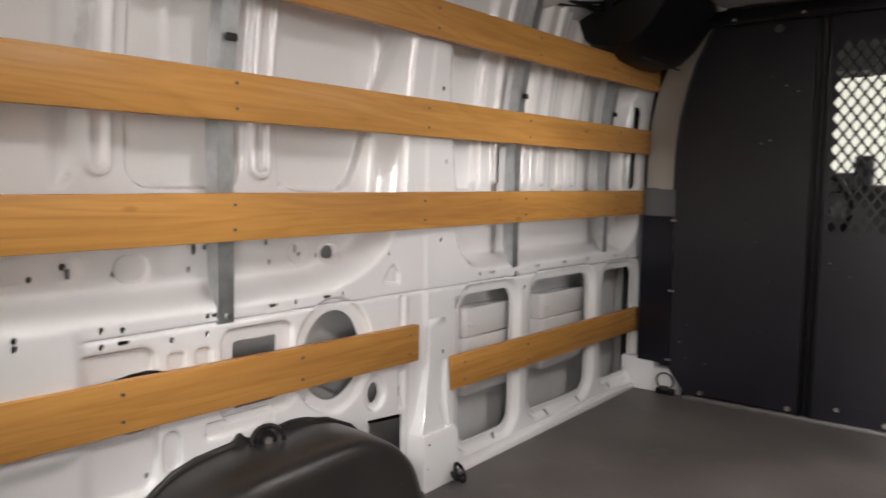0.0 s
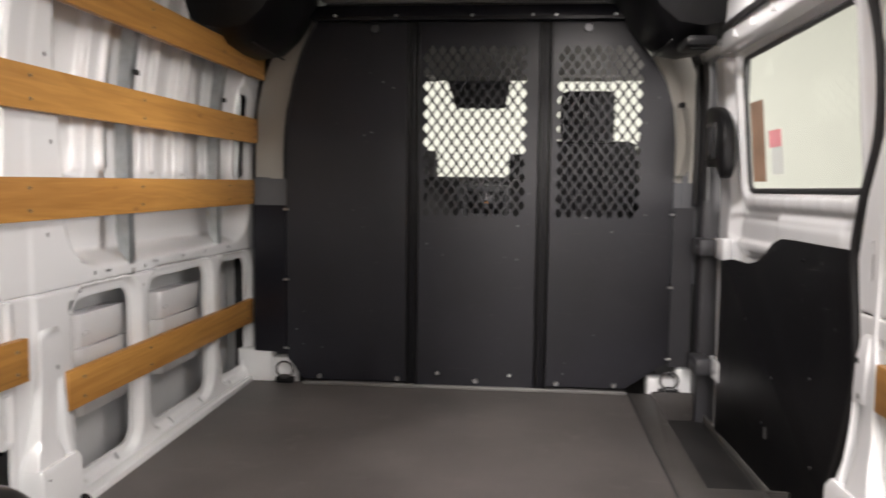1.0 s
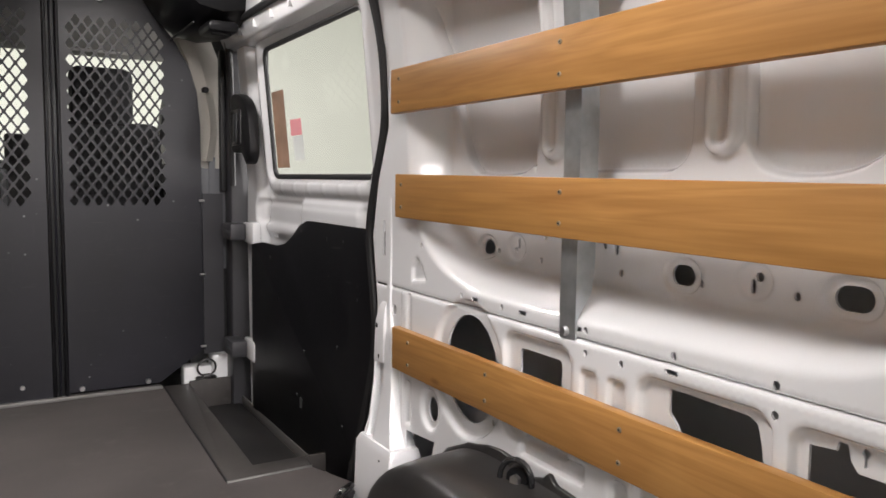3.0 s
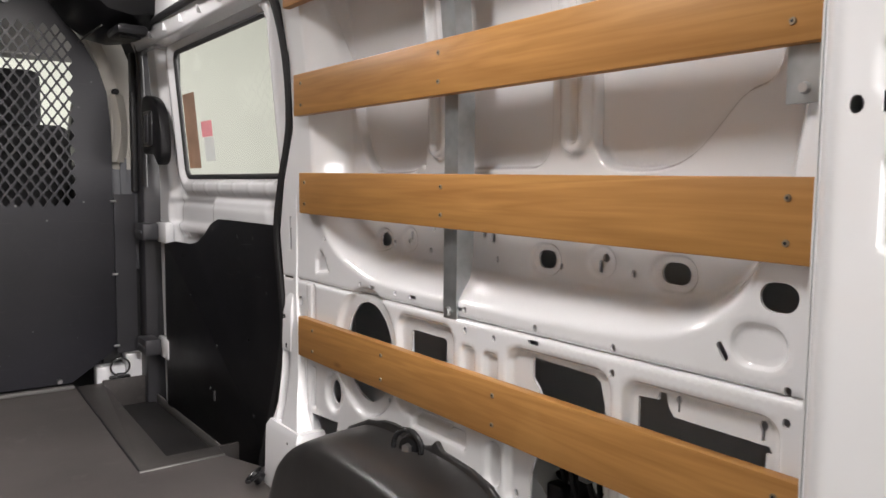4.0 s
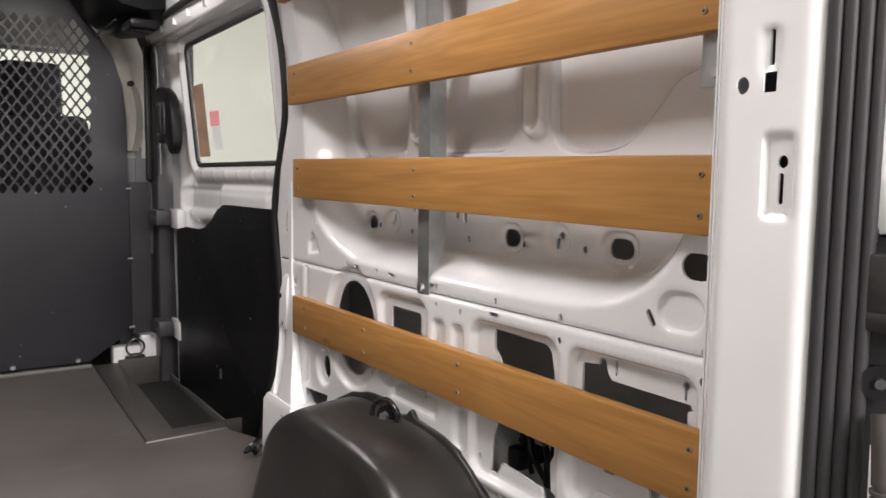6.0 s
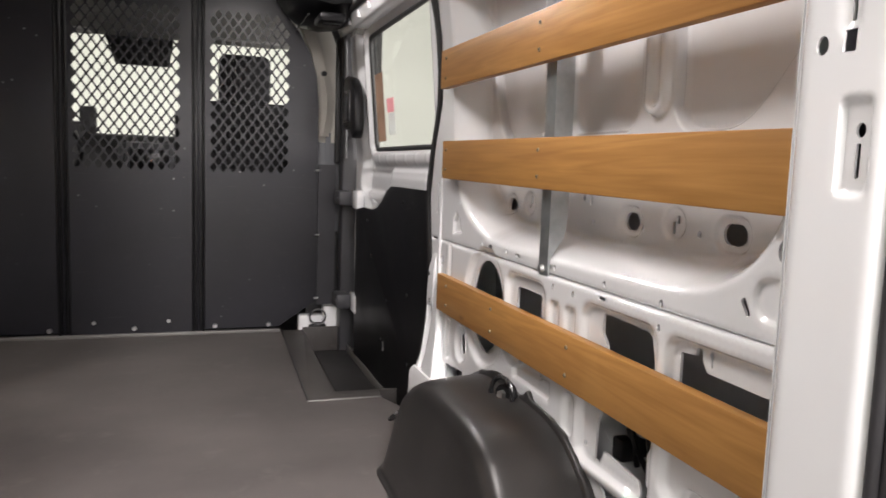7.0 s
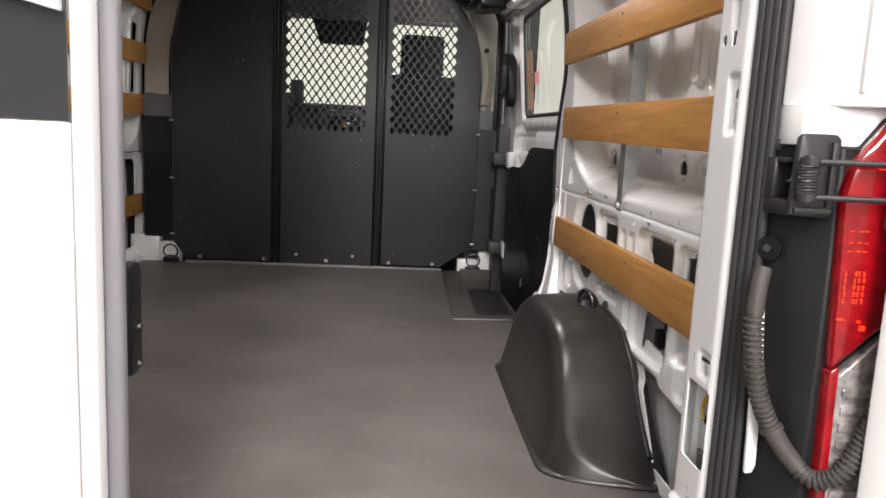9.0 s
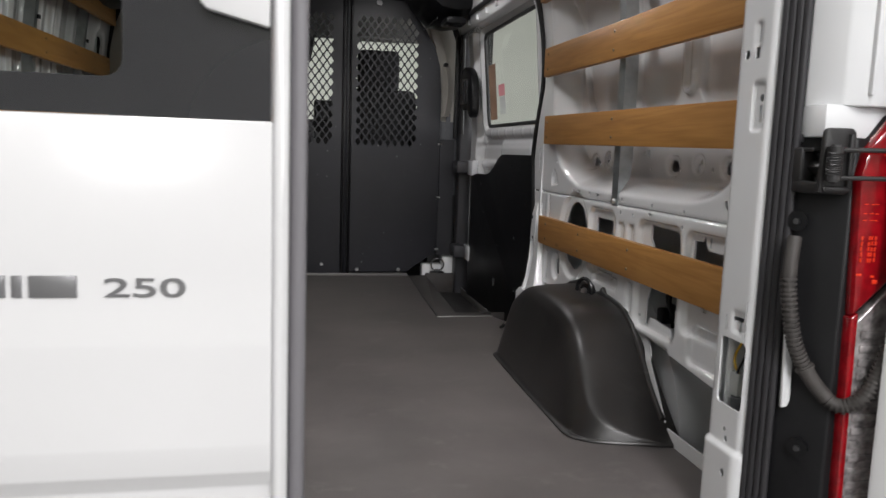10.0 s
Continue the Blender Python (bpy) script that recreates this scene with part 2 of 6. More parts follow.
def wood_material(name="varnished_wood", dark=(0.37, 0.165, 0.038, 1), light=(0.6, 0.31, 0.085, 1)):
    m = material(name, (0.5, 0.26, 0.08), 0.45, coat=0.06, spec=0.3)
    nt = m.node_tree
    b = nt.nodes["Principled BSDF"]
    tc = nt.nodes["Texture Coordinate"]
    info = nt.nodes.new("ShaderNodeObjectInfo")
    add = nt.nodes.new("ShaderNodeVectorMath")
    add.operation = "MULTIPLY_ADD"
    nt.links.new(info.outputs["Random"], add.inputs[0])
    add.inputs[1].default_value = (7.0, 13.0, 5.0)
    nt.links.new(tc.outputs["Object"], add.inputs[2])
    mp = nt.nodes.new("ShaderNodeMapping")
    mp.inputs["Scale"].default_value = (7, 0.55, 7)
    nt.links.new(add.outputs[0], mp.inputs["Vector"])
    n1 = nt.nodes.new("ShaderNodeTexNoise")
    n1.inputs["Scale"].default_value, n1.inputs["Detail"].default_value, n1.inputs["Distortion"].default_value = 2.2, 3, 0.6
    nt.links.new(mp.outputs[0], n1.inputs["Vector"])
    w = nt.nodes.new("ShaderNodeMath")
    w.operation = "MULTIPLY"
    w.inputs[1].default_value = 7.0
    nt.links.new(n1.outputs["Fac"], w.inputs[0])
    fr = nt.nodes.new("ShaderNodeMath")
    fr.operation = "PINGPONG"
    fr.inputs[1].default_value = 0.5
    nt.links.new(w.outputs[0], fr.inputs[0])
    mp2 = nt.nodes.new("ShaderNodeMapping")
    mp2.inputs["Scale"].default_value = (190, 9, 190)
    nt.links.new(add.outputs[0], mp2.inputs["Vector"])
    n2 = nt.nodes.new("ShaderNodeTexNoise")
    n2.inputs["Scale"].default_value, n2.inputs["Detail"].default_value = 1.0, 4
    nt.links.new(mp2.outputs[0], n2.inputs["Vector"])
    mixf = nt.nodes.new("ShaderNodeMath")
    mixf.operation = "MULTIPLY_ADD"
    mixf.inputs[1].default_value = 0.6
    fine = nt.nodes.new("ShaderNodeMath")
    fine.operation = "MULTIPLY_ADD"
    fine.inputs[1].default_value, fine.inputs[2].default_value = 0.45, 0.25
    nt.links.new(n2.outputs["Fac"], fine.inputs[0])
    nt.links.new(fr.outputs[0], mixf.inputs[0])
    nt.links.new(fine.outputs[0], mixf.inputs[2])
    cr = nt.nodes.new("ShaderNodeValToRGB")
    cr.color_ramp.elements[0].position, cr.color_ramp.elements[0].color = 0.05, dark
    cr.color_ramp.elements[1].position, cr.color_ramp.elements[1].color = 1.0, light
    nt.links.new(mixf.outputs[0], cr.inputs[0])
    # darker streaks along the grain, small knots and pale rubbed spots
    out = cr.outputs[0]
    for sc, lo, hi, amount, colour, kind in (((11, 0.7, 11), 0.52, 0.74, 0.5, (0.23, 0.088, 0.021, 1), "streak"), ((60, 1.6, 60), 0.54, 0.72, 0.3, (0.2, 0.075, 0.02, 1), "vein"), ((14, 5, 14), 0.11, 0.03, 0.6, (0.16, 0.06, 0.018, 1), "knot"), ((5, 2.5, 5), 0.60, 0.75, 0.35, (0.62, 0.36, 0.12, 1), "rub")):
        mp3 = nt.nodes.new("ShaderNodeMapping")
        mp3.inputs["Scale"].default_value = sc
        nt.links.new(add.outputs[0], mp3.inputs["Vector"])
        if kind == "knot":
            tx = nt.nodes.new("ShaderNodeTexVoronoi")
            tx.inputs["Scale"].default_value = 1.0
            val = tx.outputs["Distance"]
        else:
            tx = nt.nodes.new("ShaderNodeTexNoise")
            tx.inputs["Scale"].default_value, tx.inputs["Detail"].default_value, tx.inputs["Distortion"].default_value = 1.0, 5, 0.4
            val = tx.outputs["Fac"]
        nt.links.new(mp3.outputs[0], tx.inputs["Vector"])
        rr = nt.nodes.new("ShaderNodeMapRange")
        rr.inputs[1].default_value, rr.inputs[2].default_value, rr.inputs[4].default_value = lo, hi, amount
        nt.links.new(val, rr.inputs[0])
        mx = nt.nodes.new("ShaderNodeMix")
        mx.data_type = "RGBA"
        nt.links.new(rr.outputs[0], mx.inputs["Factor"])
        nt.links.new(out, mx.inputs["A"])
        mx.inputs["B"].default_value = colour
        out = mx.outputs["Result"]
    nt.links.new(out, b.inputs["Base Color"])
    bu = nt.nodes.new("ShaderNodeBump")
    bu.inputs["Strength"].default_value, bu.inputs["Distance"].default_value = 0.08, 0.001
    nt.links.new(n2.outputs["Fac"], bu.inputs["Height"])
    nt.links.new(bu.outputs[0], b.inputs["Normal"])
    return m


M_WOOD = wood_material()
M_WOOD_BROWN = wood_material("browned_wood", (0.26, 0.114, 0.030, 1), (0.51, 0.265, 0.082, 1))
M_WOOD.node_tree.nodes["Principled BSDF"].inputs["Coat Roughness"].default_value = 0.25


def glass_material(name, colour, rough=0.0):
    m = bpy.data.materials.new(name)
    m.use_nodes = True
    nt = m.node_tree
    nt.nodes.remove(nt.nodes["Principled BSDF"])
    tr, gl, mx, fr = (nt.nodes.new(k) for k in ("ShaderNodeBsdfTransparent", "ShaderNodeBsdfGlossy", "ShaderNodeMixShader", "ShaderNodeFresnel"))
    tr.inputs[0].default_value = (*colour, 1)
    gl.inputs["Roughness"].default_value = 0.02
    fr.inputs[0].default_value = 1.2
    nt.links.new(fr.outputs[0], mx.inputs[0])
    nt.links.new(tr.outputs[0], mx.inputs[1])
    nt.links.new(gl.outputs[0], mx.inputs[2])
    nt.links.new(mx.outputs[0], nt.nodes["Material Output"].inputs[0])
    return m


M_GLASS = glass_material("clear_glass", (0.93, 0.96, 0.94))
M_TINT = glass_material("tinted_glass", (0.5, 0.52, 0.5))


# ---------------------------------------------------------------- mesh helpers
def finish(name, bm, mat, smooth=True):
    me = bpy.data.meshes.new(name)
    bm.normal_update()
    bm.to_mesh(me)
    bm.free()
    me.materials.append(mat)
    if smooth:
        me.shade_smooth()
        me.set_sharp_from_angle(angle=radians(66 if len(me.vertices) > 12000 else 42))
    return me


def part(name, bm, mat, parent=None, label="", smooth=True):
    if parent:
        up, off = parent, Vector()
        while up:
            off += up.location
            up = up.parent
        bmesh.ops.translate(bm, vec=-off, verts=bm.verts)
    ob = new(name, finish(name, bm, mat, smooth))
    if parent:
        ob.parent = parent
    if label:
        ob["label"] = label
    return ob


def thing(name, x=0.0, y=0.0, z=0.0, **tags):
    ob = new(name)
    ob.empty_display_size = 0.05
    ob.location = (x, y, z)
    return tagged(ob, **tags)


def box(x0, x1, y0, y1, z0, z1, bevel=0.0, bm=None, seg=2):
    own = bmesh.new()
    bmesh.ops.create_cube(own, size=1.0, matrix=Matrix.LocRotScale(((x0 + x1) / 2, (y0 + y1) / 2, (z0 + z1) / 2), None, (x1 - x0, y1 - y0, z1 - z0)))
    if bevel:
        bmesh.ops.bevel(own, geom=own.edges[:], offset=bevel, segments=seg, affect="EDGES", profile=0.5)
    if bm is None:
        return own
    return joined(bm, own)


def joined(bm, other, m=None):
    if m is not None:
        bmesh.ops.transform(other, matrix=m, verts=other.verts)
    me = bpy.data.meshes.new("join")
    other.to_mesh(me)
    other.free()
    bm.from_mesh(me)
    bpy.data.meshes.remove(me)
    return bm


def prism(points, axis, a, b, bevel=0.0):
    """A polygon, given in the other two axes' order (xyz without axis), drawn out along axis from a to b."""
    bm = bmesh.new()

    def at(p, v):
        return {"x": (v, p[0], p[1]), "y": (p[0], v, p[1]), "z": (p[0], p[1], v)}[axis]

    lo = [bm.verts.new(at(p, a)) for p in points]
    hi = [bm.verts.new(at(p, b)) for p in points]
    n = len(points)
    bm.faces.new(lo)
    bm.faces.new(hi[::-1])
    for i in range(n):
        bm.faces.new((lo[i], hi[i], hi[(i + 1) % n], lo[(i + 1) % n]))
    bmesh.ops.recalc_face_normals(bm, faces=bm.faces)
    if bevel:
        bmesh.ops.bevel(bm, geom=bm.edges[:], offset=bevel, segments=2, affect="EDGES", profile=0.5)
    return bm


def cyl(p, q, r0, r1=None, seg=16, caps=True):
    p, q = Vector(p), Vector(q)
    d = q - p
    bm = bmesh.new()
    bmesh.ops.create_cone(bm, cap_ends=caps, segments=seg, radius1=r0, radius2=r0 if r1 is None else r1, depth=d.length,
                          matrix=Matrix.Translation((p + q) / 2) @ d.to_track_quat("Z", "Y").to_matrix().to_4x4())
    return bm


def tube(points, r, seg=10, closed=False):
    """A round bar along points."""
    cu = bpy.data.curves.new("tube", "CURVE")
    cu.dimensions, cu.bevel_depth, cu.bevel_resolution, cu.use_fill_caps = "3D", r, max(1, seg // 4), True
    sp = cu.splines.new("POLY")
    sp.points.add(len(points) - 1)
    for a, b in zip(sp.points, points):
        a.co = (*b, 1)
    sp.use_cyclic_u = closed
    return curve_mesh(cu)


def curve_mesh(cu, m=None):
    ob = bpy.data.objects.new("curve", cu)
    me = bpy.data.meshes.new_from_object(ob)
    bm = bmesh.new()
    bm.from_mesh(me)
    bpy.data.objects.remove(ob)
    bpy.data.meshes.remove(me)
    bpy.data.curves.remove(cu)
    if m is not None:
        bmesh.ops.transform(bm, matrix=m, verts=bm.verts)
    return bm


def smooth_line(points, n=8, closed=False):
    """Catmull-Rom through points."""
    pts = [Vector(p) for p in points]
    out = []
    k = len(pts)
    for i in range(k if closed else k - 1):
        p0, p1, p2, p3 = (pts[j % k] if closed else pts[min(max(j, 0), k - 1)] for j in (i - 1, i, i + 1, i + 2))
        for j in range(n):
            t = j / n
            out.append(0.5 * (2 * p1 + (p2 - p0) * t + (2 * p0 - 5 * p1 + 4 * p2 - p3) * t * t + (3 * p1 - p0 - 3 * p2 + p3) * t ** 3))
    if not closed:
        out.append(pts[-1])
    return out


def round_rect(cy, cz, hy, hz, r, n=6, turn=0.0):
    r = min(r, hy * 0.999, hz * 0.999)
    out = []
    for k, (sy, sz) in enumerate(((1, 1), (-1, 1), (-1, -1), (1, -1))):
        for j in range(n + 1):
            a = radians(90 * k + 90 * j / n)
            out.append((sy * (hy - r) + r * math.cos(a), sz * (hz - r) + r * math.sin(a)))
    c, s = math.cos(radians(turn)), math.sin(radians(turn))
    return [(cy + c * y - s * z, cz + s * y + c * z) for y, z in out]


def inside(poly, Y, Z):
    res = np.zeros(Y.shape, bool)
    n = len(poly)
    for i in range(n):
        (ya, za), (yb, zb) = poly[i], poly[(i + 1) % n]
        if za == zb:
            continue
        hit = ((za > Z) != (zb > Z)) & (Y < (yb - ya) * (Z - za) / (zb - za) + ya)
        res ^= hit
    return res


def near(poly, Y, Z):
    best = np.full(Y.shape, 9.0)
    n = len(poly)
    for i in range(n):
        (ya, za), (yb, zb) = poly[i], poly[(i + 1) % n]
        dy, dz = yb - ya, zb - za
        t = np.clip(((Y - ya) * dy + (Z - za) * dz) / (dy * dy + dz * dz + 1e-12), 0, 1)
        best = np.minimum(best, np.hypot(Y - ya - t * dy, Z - za - t * dz))
    return best


def signed(poly, Y, Z):
    d = near(poly, Y, Z)
    return np.where(inside(poly, Y, Z), d, -d)


def ramp(d, w):
    """0 outside, 1 deeper inside than w."""
    t = np.clip(d / w, 0, 1)
    return t * t * (3 - 2 * t)


def ring(poly, d, gap=0.0042):
    """Points that run along a closed outline, d inside it."""
    dense = []
    for p, q in zip(poly, poly[1:] + poly[:1]):
        n = max(1, int(math.hypot(q[0] - p[0], q[1] - p[1]) / gap))
        dense += [(p[0] + (q[0] - p[0]) * j / n, p[1] + (q[1] - p[1]) * j / n) for j in range(n)]
    P = np.array(dense)
    T = np.roll(P, -1, 0) - np.roll(P, 1, 0)
    T = T / (np.hypot(T[:, 0], T[:, 1])[:, None] + 1e-9)
    area = np.sum(P[:, 0] * np.roll(P[:, 1], -1) - np.roll(P[:, 0], -1) * P[:, 1])
    N = np.column_stack((-T[:, 1], T[:, 0])) * (1 if area > 0 else -1)
    Q = P + N * d
    ok = np.abs(signed(poly, Q[:, 0], Q[:, 1]) - d) < 0.0006
    return Q[ok]


def pressed_sheet(side, outline, holes, depth, step=0.009, lip=0.004, lines=(), contours=()):
    """A pressed steel wall: outline and holes in y, z; depth(Y, Z) is the distance from the middle plane; side +1 or -1."""
    from mathutils.geometry import delaunay_2d_cdt
    ys, zs = [p[0] for p in outline], [p[1] for p in outline]
    gy = np.arange(min(ys), max(ys) + step, step)
    gz = np.arange(min(zs), max(zs) + step, step)
    Y, Z = (a.ravel() for a in np.meshgrid(gy, gz))
    Z = Z + np.where((np.round((Y - gy[0]) / step).astype(int) % 2) == 0, 0.0, step * 0.5)
    loops = [outline] + list(holes)
    keep = inside(outline, Y, Z)
    for lp in loops:
        keep &= near(lp, Y, Z) > step * 0.45
    for h in holes:
        keep &= ~inside(h, Y, Z)
    extra = []
    for z, ya, yb in lines:
        keep &= ~((np.abs(Z - z) < step * 0.3) & (Y > ya) & (Y < yb))
        ly = np.arange(ya, yb, step * 0.7)
        lz = np.full(ly.shape, z)
        ok = inside(outline, ly, lz)
        for lp in loops:
            ok &= near(lp, ly, lz) > step * 0.3
        for h in holes:
            ok &= ~inside(h, ly, lz)
        extra += [Vector((a, z)) for a in ly[ok]]
    rows = np.vstack([ring(p, d) for p, ds in contours for d in ds]) if contours else np.zeros((0, 2))
    if len(rows):
        ok = inside(outline, rows[:, 0], rows[:, 1])
        for lp in loops:
            ok &= near(lp, rows[:, 0], rows[:, 1]) > 0.0012
        for h in holes:
            ok &= ~inside(h, rows[:, 0], rows[:, 1])
        # thin out rows that run into one another, then drop the grid beside them
        rows, seen = rows[ok], set()
        thin = []
        for p in rows:
            k = (int(p[0] / 0.0013), int(p[1] / 0.0013))
            if k not in seen:
                seen.add(k)
                thin.append(Vector((p[0], p[1])))
        cell = step * 0.45
        taken = set()
        for p in thin:
            i, j = int(p.x / cell), int(p.y / cell)
            taken.update((i + a, j + c) for a in (-1, 0, 1) for c in (-1, 0, 1))
        gi, gj = (Y / cell).astype(int), (Z / cell).astype(int)
        keep &= np.array([(a, c) not in taken for a, c in zip(gi.tolist(), gj.tolist())])
        extra += thin
    verts = [Vector((a, b)) for a, b in zip(Y[keep], Z[keep])] + extra
    edges = []
    for lp in loops:
        dense = []
        for i, p in enumerate(lp):
            q = lp[(i + 1) % len(lp)]
            n = max(1, int(math.hypot(q[0] - p[0], q[1] - p[1]) / (step * 1.2)))
            dense += [(p[0] + (q[0] - p[0]) * j / n, p[1] + (q[1] - p[1]) * j / n) for j in range(n)]
        k = len(verts)
        verts += [Vector(p) for p in dense]
        edges += [(k + i, k + (i + 1) % len(dense)) for i in range(len(dense))]
    vs, _, fs, _, _, _ = delaunay_2d_cdt(verts, edges, [], 0, 1e-6)
    V = np.array([tuple(v) for v in vs])
    F = np.array([tuple(f) for f in fs if len(f) == 3])
    C = V[F].mean(axis=1)
    ok = inside(outline, C[:, 0], C[:, 1])
    for h in holes:
        ok &= ~inside(h, C[:, 0], C[:, 1])
    F = F[ok]
    X = depth(V[:, 0], V[:, 1])
    me = bpy.data.meshes.new("sheet")
    if side > 0:
        F = F[:, ::-1]
    me.from_pydata(np.column_stack((side * X, V[:, 0], V[:, 1])).tolist(), [], F.tolist())
    bm = bmesh.new()
    bm.from_mesh(me)
    bpy.data.meshes.remove(me)
    bmesh.ops.delete(bm, geom=[v for v in bm.verts if not v.link_faces], context="VERTS")
    rim = [e for e in bm.edges if e.is_boundary]
    ex = bmesh.ops.extrude_edge_only(bm, edges=rim)
    bmesh.ops.translate(bm, vec=(side * lip, 0, 0), verts=[g for g in ex["geom"] if isinstance(g, bmesh.types.BMVert)])
    return bm


# ---------------------------------------------------------------- garage round the van
def setting(name, bm, mat, label, category, smooth=True):
    return tagged(part(name, bm, mat, None, "", smooth), kind="structure", label=label, category=category)


setting("floor_garage", box(-7, 7, -7, 11, -0.74, -0.64), M_CONC, "grey concrete garage floor", "floor")
for n, b in (("wall_back", (-7, 7, -7.1, -7, -0.74, 4.0)), ("wall_front", (-7, 7, 11, 11.1, -0.74, 4.0)),
             ("wall_garage_left", (-7.1, -7, -7, 11, -0.74, 4.0)), ("wall_garage_right", (7, 7.1, -7, 11, -0.74, 4.0))):
    setting(n, box(*b), M_ROOM, "white painted garage wall", "wall")
setting("ceiling_garage", box(-7, 7, -7, 11, 4.0, 4.1), M_ROOM, "white garage ceiling", "ceiling")


# ---------------------------------------------------------------- van side walls
def circle(cy, cz, ry, rz=None, n=10):
    return [(cy + ry * math.cos(2 * math.pi * a / n), cz + (rz or ry) * math.sin(2 * math.pi * a / n)) for a in range(n)]


def lean(Z):
    return 0.27 * np.clip(Z - 0.8, 0, 9) ** 2


def flat_poly(points, n=6):
    return [(p.x, p.y) for p in smooth_line([(a, b, 0) for a, b in points], n, True)]


# openings that both walls share, rear of the middle post
HOLE_BIG = [(0.996, 0.462), (0.876, 0.459), (0.865, 0.452), (0.857, 0.42), (0.854, 0.30), (0.862, 0.285), (0.859, 0.243), (0.848, 0.24), (0.847, 0.220), (0.868, 0.218), (0.879, 0.241), (0.972, 0.249), (0.985, 0.226), (0.999, 0.228), (0.997, 0.285), (0.985, 0.315), (0.976, 0.33), (0.976, 0.405), (0.983, 0.417), (0.996, 0.43)]
HOLE_REAR = [(0.802, 0.449), (0.772, 0.452), (0.770, 0.462), (0.760, 0.462), (0.756, 0.446), (0.748, 0.435), (0.624, 0.434), (0.621, 0.427), (0.628, 0.425), (0.628, 0.33), (0.660, 0.33), (0.666, 0.30), (0.680, 0.302), (0.686, 0.335), (0.735, 0.335), (0.740, 0.308), (0.756, 0.308), (0.761, 0.335), (0.800, 0.318)]
LARGE = [
    circle(1.466, 0.382, 0.086, 0.1, 40),
    round_rect(1.263, 0.386, 0.053, 0.066, 0.008, 3),
    HOLE_BIG,
    HOLE_REAR,
    circle(1.597, 0.27, 0.019, 0.025, 16),
    round_rect(0.616, 0.6, 0.022, 0.016, 0.016, 4),
    [(1.695, 0.2), (1.575, 0.21), (1.61, 0.1), (1.695, 0.03)],
    [(0.972, 0.203), (0.57, 0.165), (0.57, 0.03), (0.84, 0.03), (0.895, 0.10), (0.942, 0.158)],
    circle(1.521, 0.601, 0.0195, 0.0145, 14),
    round_rect(1.046, 0.6, 0.02, 0.0145, 0.0145, 4),
    round_rect(0.805, 0.601, 0.023, 0.0145, 0.0145, 4),
]
SLOTS = [round_rect(y, z, 0.011, 0.0035, 0.003, 2) for y, z in ((1.444, 0.515), (1.302, 0.513), (1.169, 0.511), (0.984, 0.487))]
SLOTS += [round_rect(0.68, 0.531, 0.011, 0.004, 0.003, 2, 60), round_rect(1.683, 0.256, 0.005, 0.012, 0.002, 2), [(0.7365, 0.458), (0.739, 0.463), (0.743, 0.463), (0.7455, 0.458), (0.7425, 0.453), (0.7425, 0.443), (0.7395, 0.443), (0.7395, 0.453)], [(0.626, 0.455), (0.629, 0.461), (0.634, 0.461), (0.637, 0.455), (0.634, 0.449), (0.634, 0.438), (0.630, 0.438), (0.630, 0.449)]]
DOTS = [(1.479, 0.519), (1.35, 0.517), (1.139, 0.514), (0.974, 0.511), (0.828, 0.509), (0.826, 0.476), (0.592, 0.505), (0.59, 0.472), (1.135, 0.482), (1.063, 0.481),
        (1.38, 0.304), (1.133, 0.29), (1.018, 0.246), (1.343, 0.594), (1.334, 0.636), (1.186, 0.633), (1.15, 0.593), (0.923, 0.602), (0.86, 0.598), (1.0, 0.595), (1.63, 0.6), (1.47, 0.6)]
SMALL = [circle(y + 0.01, z - 0.003, 0.0048, 0.0055, 8) for y, z in DOTS] + [round_rect(1.423, 0.615, 0.004, 0.009, 0.004, 2), circle(1.432, 0.603, 0.005, None, 8), round_rect(1.172, 0.628, 0.005, 0.01, 0.004, 2), round_rect(0.924, 0.612, 0.006, 0.006, 0.005, 2), round_rect(0.933, 0.599, 0.004, 0.009, 0.003, 2)]
RECESS = flat_poly([(0.60, 0.74), (0.63, 0.64), (0.68, 0.57), (0.77, 0.53), (0.92, 0.52), (1.38, 0.52), (1.5, 0.535), (1.6, 0.575), (1.66, 0.64), (1.70, 0.76), (1.71, 1.1), (1.70, 1.5), (0.60, 1.5)])
SKIN = [flat_poly([(0.66, 0.9), (0.72, 0.82), (0.80, 0.745), (0.90, 0.735), (0.945, 0.765), (0.952, 0.85), (0.952, 1.36), (0.66, 1.36)]),
        round_rect(1.16, 1.05, 0.125, 0.31, 0.05), flat_poly([(1.37, 0.80), (1.39, 0.75), (1.45, 0.735), (1.56, 0.742), (1.61, 0.80), (1.65, 0.92), (1.68, 1.05), (1.69, 1.36), (1.37, 1.36)])]

